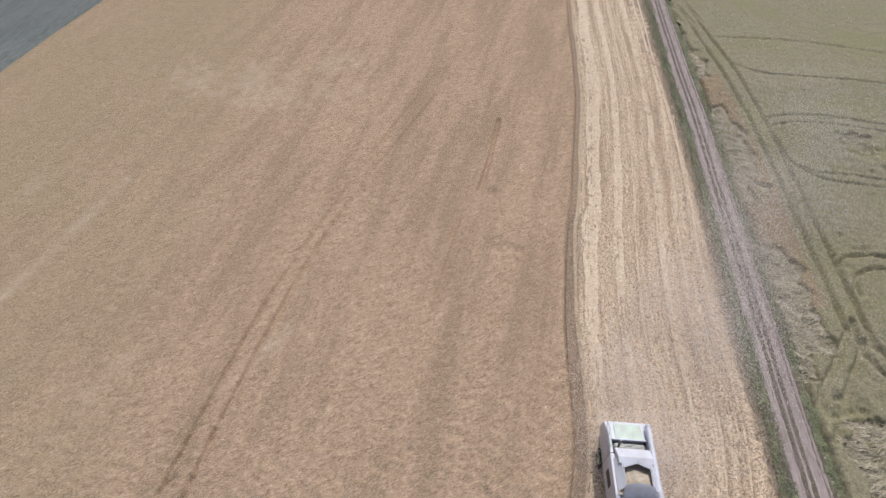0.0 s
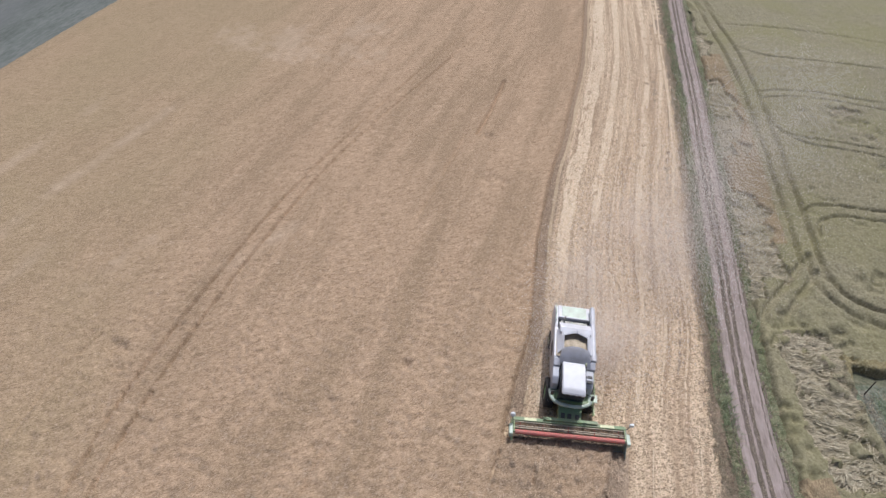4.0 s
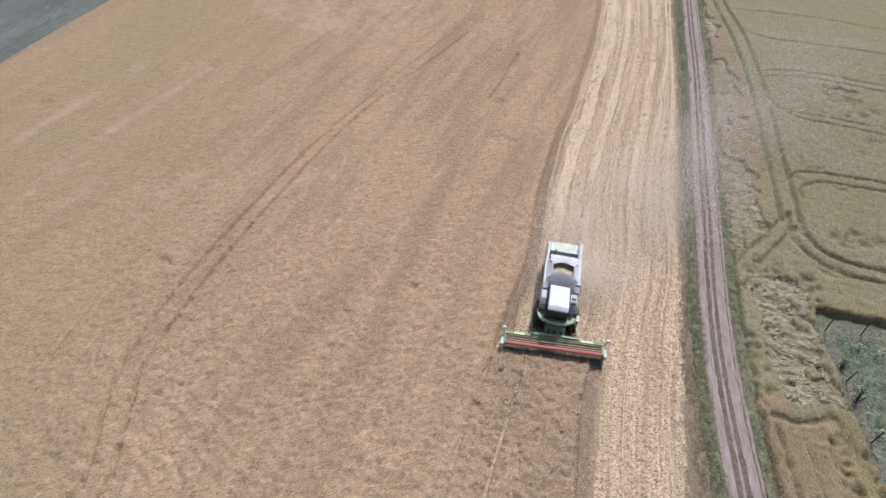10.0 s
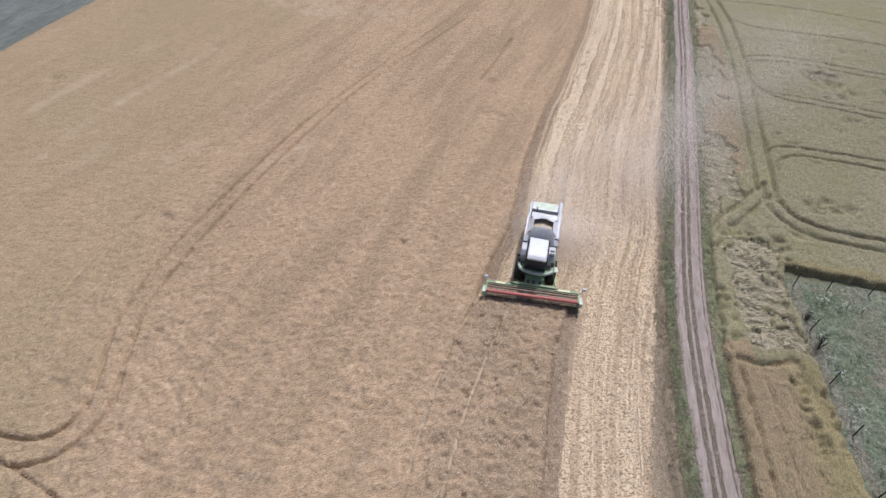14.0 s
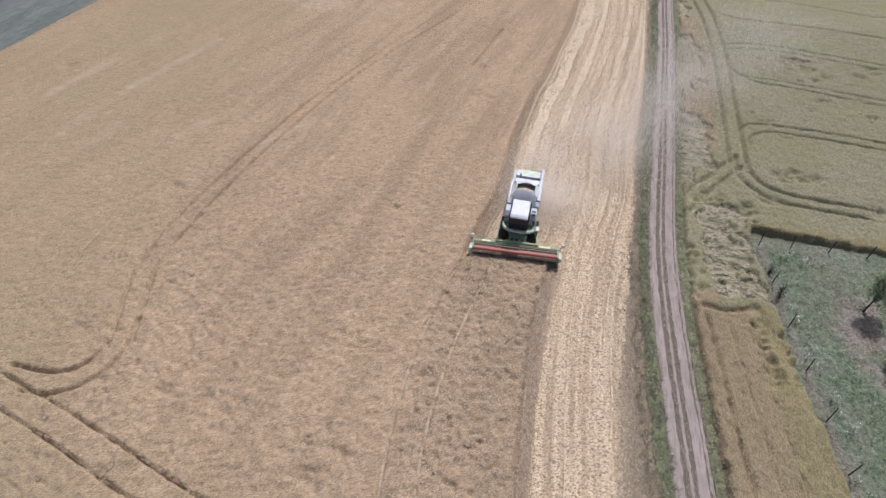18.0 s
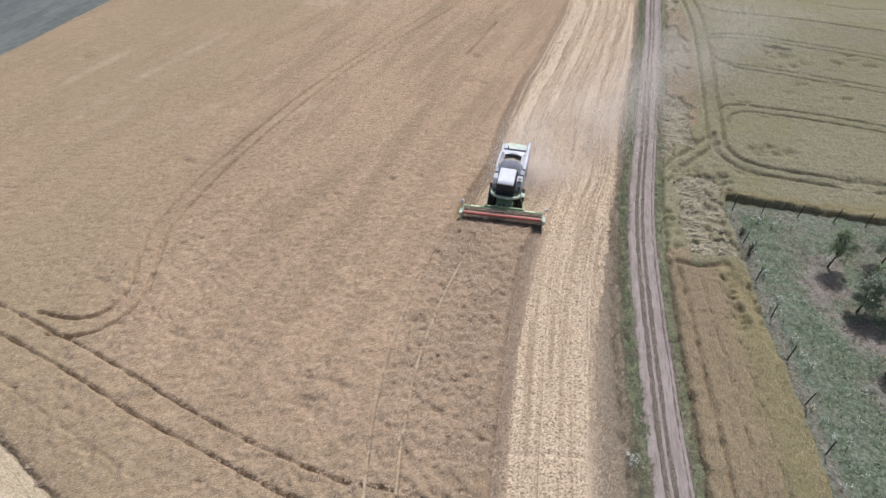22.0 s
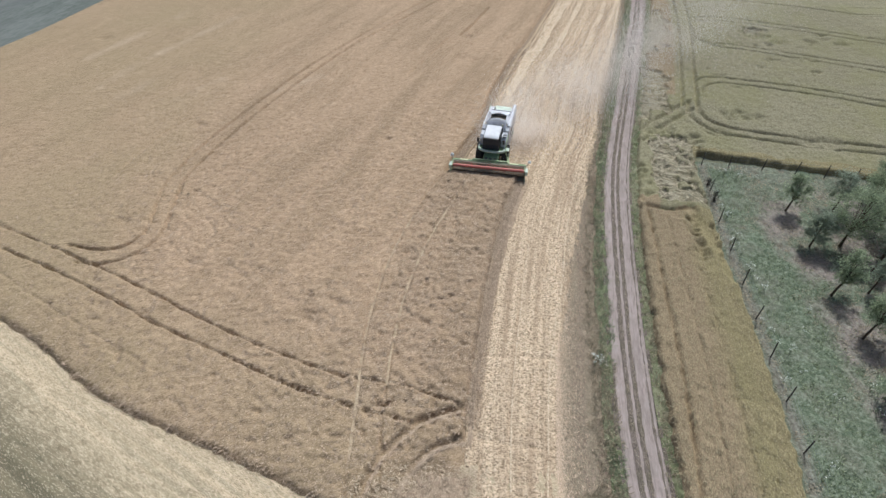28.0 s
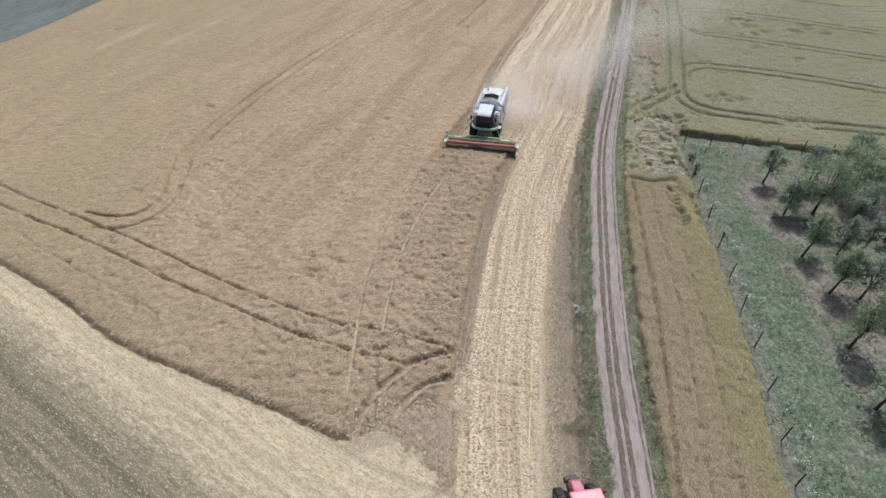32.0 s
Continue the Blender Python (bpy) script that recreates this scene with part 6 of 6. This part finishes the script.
    bow = smooth([(1.5, -2.95), (1.42, -2.45), (1.1, -2.12), (0.5, -1.96), (-0.4, -1.96), (-1.0, -2.1), (-1.4, -2.4), (-1.55, -2.8)], 4)
    for (ax, ay), (bx, by) in zip(bow[:-1], bow[1:]):
        add_tube(bumper, (ax, ay, 1.86), (bx, by, 1.86), 0.12, sides=8)
    part("bumper", bumper, M_PALEDECK, root, "pale rounded cab bumper")
    part("step_plate", box(-1.85, -1.2, -3.0, -2.45, 1.8, 1.88, 0.02), M_PALEDECK, root, "pale green step plate")
    cab = part("cab", prism([(-2.3, 1.85), (-2.15, 2.5), (-2.3, 3.35), (-4.0, 3.35), (-4.0, 1.85)], -0.78, 0.98, 0.05), M_GLASS, root, "tinted glass cab")
    for x in (-0.79, 0.97):
        for y0, y1 in ((-2.32, -2.28), (-3.3, -3.22), (-4.02, -3.92)):
            part("pillar", box(x - 0.025, x + 0.045, y0, y1, 1.9, 3.36, 0.01), M_BLACK, cab)
    part("cab_roof", prism([(-1.82, 3.3), (-1.78, 3.38), (-2.1, 3.52), (-3.1, 3.6), (-3.95, 3.58), (-4.05, 3.48), (-4.0, 3.34)], -0.7, 0.92, 0.09), M_WHITE, root, "white rounded cab roof")
    for k in range(4):
        x = -0.5 + 0.4 * k
        part("work_lamp", box(x - 0.07, x + 0.07, -1.88, -1.78, 3.26, 3.34, 0.02), M_LAMP, root)
    part("beacon", tube((-0.7, -3.9, 3.55), (-0.7, -3.9, 3.75), 0.06), M_YELLOW, root)
    for s, x in ((-1, -1.25), (1, 1.5)):
        arm = part("mirror_arm", tube((x * 0.62, -2.25, 3.0), (x, -2.0, 3.05), 0.02, sides=6), M_BLACK, root)
        part("mirror", box(x - 0.1, x + 0.1, -2.05, -1.96, 2.75, 3.2, 0.03), M_BLACK, arm)
    # ladder and rails
    lad = bmesh.new()
    for y in (-2.35, -2.95):
        add_tube(lad, (-1.9, y, 0.45), (-1.5, y, 1.85), 0.03, sides=6)
        add_tube(lad, (-1.5, y, 1.85), (-1.45, y, 2.8), 0.022, sides=6)
    for k in range(5):
        f = k / 4
        add_box(lad, -1.97 + 0.4 * f, -1.8 + 0.4 * f, -2.95, -2.35, 0.5 + 1.3 * f, 0.54 + 1.3 * f, 0)
    part("ladder", lad, M_LIME, root, "pale green access ladder")
    rail = bmesh.new()
    for y in (-7.4, -8.1, -8.8):
        add_tube(rail, (1.38, y, 2.9), (1.42, y, 3.45), 0.02, sides=6)
    for z in (3.2, 3.45):
        add_tube(rail, (1.4, -7.4, z), (1.42, -8.8, z), 0.02, sides=6)
    part("rear_rail", rail, M_PALEDECK, root, "pale deck handrail")
    rails = bmesh.new()
    for y in (-2.4, -3.2, -4.0):
        add_tube(rails, (-1.45, y, 1.85), (-1.45, y, 2.75), 0.02, sides=6)
    add_tube(rails, (-1.45, -2.4, 2.75), (-1.45, -4.0, 2.75), 0.02, sides=6)
    part("platform_rail", rails, M_LIME, root)
    for x0, x1 in ((1.02, 1.5), (-1.4, -0.82)):
        part("cab_flank", prism([(-2.95, 1.86), (-2.95, 2.5), (-3.3, 2.85), (-4.1, 2.95), (-4.1, 1.86)], x0, x1, 0.05), M_GREY, root, "grey-blue flank panel")
    for y in (-3.2, -3.55):
        part("flank_vent", box(-1.3, -0.95, y - 0.1, y + 0.1, 2.82, 2.9, 0.01), M_BLACK, root)
    part("fuel_tank", box(-1.45, -0.9, -4.05, -3.4, 1.86, 2.5, 0.05), M_GREY, root)
    head = ("table", "top_beam", "centre_beam", "sticker", "table_auger", "cutter_bar", "cut_crop", "reel_tube", "reel_bat", "tines", "reel_star", "divider", "reel_arm", "guard", "marker_pole",
            "marker_lamp", "marker_plate")
    for ob in root.children_recursive:
        if ob.name.split(".")[0] not in head:
            ob.data.transform(Matrix.Translation((0, -0.8, 0)) @ Matrix.Rotation(radians(-4), 4, "Z") @ Matrix.Translation((0, 1, 0)) @ Matrix.Diagonal((0.88, 1, 1, 1)))
    root.matrix_world = pose(3.22, 44.2, 0.02, 0, 0, 174)
    return tagged(root, "pale grey-white and green combine harvester with red reel, cutting wheat", "combine harvester")


combine()


def tractor():
    root = new("tractor")
    M_TRED = plain("red tractor paint", (0.48, 0.10, 0.155), 0.4, vary=0.1, scale=2, coat=0.3, dirt=DUST, dirt_amount=0.15)
    # the roof's red is made paler to hold the sun's highlight in its colour
    M_TRED_LIT = plain("red tractor paint in sunlit tone", (0.70, 0.24, 0.28), 0.25, vary=0.06, scale=2, coat=0.6)
    part("hood", prism([(2.2, 0.95), (2.25, 1.25), (2.05, 1.5), (0.9, 1.7), (0.8, 0.95)], -0.31, 0.31, 0.09), M_TRED, root, "glossy red hood")
    part("grille", box(-0.3, 0.3, 2.18, 2.28, 0.95, 1.35, 0.03), M_BLACK, root)
    part("front_weight", box(-0.36, 0.36, 2.3, 2.62, 0.6, 0.95, 0.06), M_BLACK, root, "dark front ballast block")
    part("frame", box(-0.28, 0.28, -1.2, 2.3, 0.5, 0.95, 0.04), M_BLACK, root)
    part("front_axle", box(-0.8, 0.8, 1.45, 1.65, 0.5, 0.68, 0.03), M_BLACK, root)
    part("cab", prism([(0.95, 1.0), (0.85, 2.35), (-0.45, 2.4), (-0.6, 1.3)], -0.7, 0.7, 0.06), M_GLASS, root, "tinted cab glass")
    part("cab_roof", prism([(1.1, 2.36), (1.05, 2.5), (0.4, 2.6), (-0.5, 2.56), (-0.65, 2.4)], -0.82, 0.82, 0.09), M_TRED_LIT, root, "red cab roof with sunlight painted into its colour")
    for s in (-1, 1):
        wheel(root, s * 0.86, 1.55, 0.58, 0.4, "front_wheel")
        wheel(root, s * 0.9, -0.2, 0.85, 0.52, "rear_wheel")
        part("fender", prism([(0.65, 1.35), (0.45, 1.72), (-0.2, 1.85), (-0.85, 1.7), (-0.9, 1.6), (-0.2, 1.74), (0.45, 1.6)], s * 0.9 - 0.28, s * 0.9 + 0.28, 0.02), M_TRED, root)
        part("head_lamp", box(s * 0.2 - 0.08, s * 0.2 + 0.08, 2.16, 2.25, 1.12, 1.22, 0.02), M_LAMP, root)
        part("mirror", box(s * 1.05 - 0.1, s * 1.05 + 0.1, 1.0, 1.08, 1.7, 2.1, 0.02), M_BLACK, root)
    part("exhaust", tube((0.38, 1.0, 1.4), (0.4, 1.0, 2.5), 0.04), M_BLACK, root)
    root.matrix_world = pose(8.85, 8.25, 0.04, 0, 0, 12)
    return tagged(root, "red farm tractor parked on the stubble beside the track", "tractor")


tractor()


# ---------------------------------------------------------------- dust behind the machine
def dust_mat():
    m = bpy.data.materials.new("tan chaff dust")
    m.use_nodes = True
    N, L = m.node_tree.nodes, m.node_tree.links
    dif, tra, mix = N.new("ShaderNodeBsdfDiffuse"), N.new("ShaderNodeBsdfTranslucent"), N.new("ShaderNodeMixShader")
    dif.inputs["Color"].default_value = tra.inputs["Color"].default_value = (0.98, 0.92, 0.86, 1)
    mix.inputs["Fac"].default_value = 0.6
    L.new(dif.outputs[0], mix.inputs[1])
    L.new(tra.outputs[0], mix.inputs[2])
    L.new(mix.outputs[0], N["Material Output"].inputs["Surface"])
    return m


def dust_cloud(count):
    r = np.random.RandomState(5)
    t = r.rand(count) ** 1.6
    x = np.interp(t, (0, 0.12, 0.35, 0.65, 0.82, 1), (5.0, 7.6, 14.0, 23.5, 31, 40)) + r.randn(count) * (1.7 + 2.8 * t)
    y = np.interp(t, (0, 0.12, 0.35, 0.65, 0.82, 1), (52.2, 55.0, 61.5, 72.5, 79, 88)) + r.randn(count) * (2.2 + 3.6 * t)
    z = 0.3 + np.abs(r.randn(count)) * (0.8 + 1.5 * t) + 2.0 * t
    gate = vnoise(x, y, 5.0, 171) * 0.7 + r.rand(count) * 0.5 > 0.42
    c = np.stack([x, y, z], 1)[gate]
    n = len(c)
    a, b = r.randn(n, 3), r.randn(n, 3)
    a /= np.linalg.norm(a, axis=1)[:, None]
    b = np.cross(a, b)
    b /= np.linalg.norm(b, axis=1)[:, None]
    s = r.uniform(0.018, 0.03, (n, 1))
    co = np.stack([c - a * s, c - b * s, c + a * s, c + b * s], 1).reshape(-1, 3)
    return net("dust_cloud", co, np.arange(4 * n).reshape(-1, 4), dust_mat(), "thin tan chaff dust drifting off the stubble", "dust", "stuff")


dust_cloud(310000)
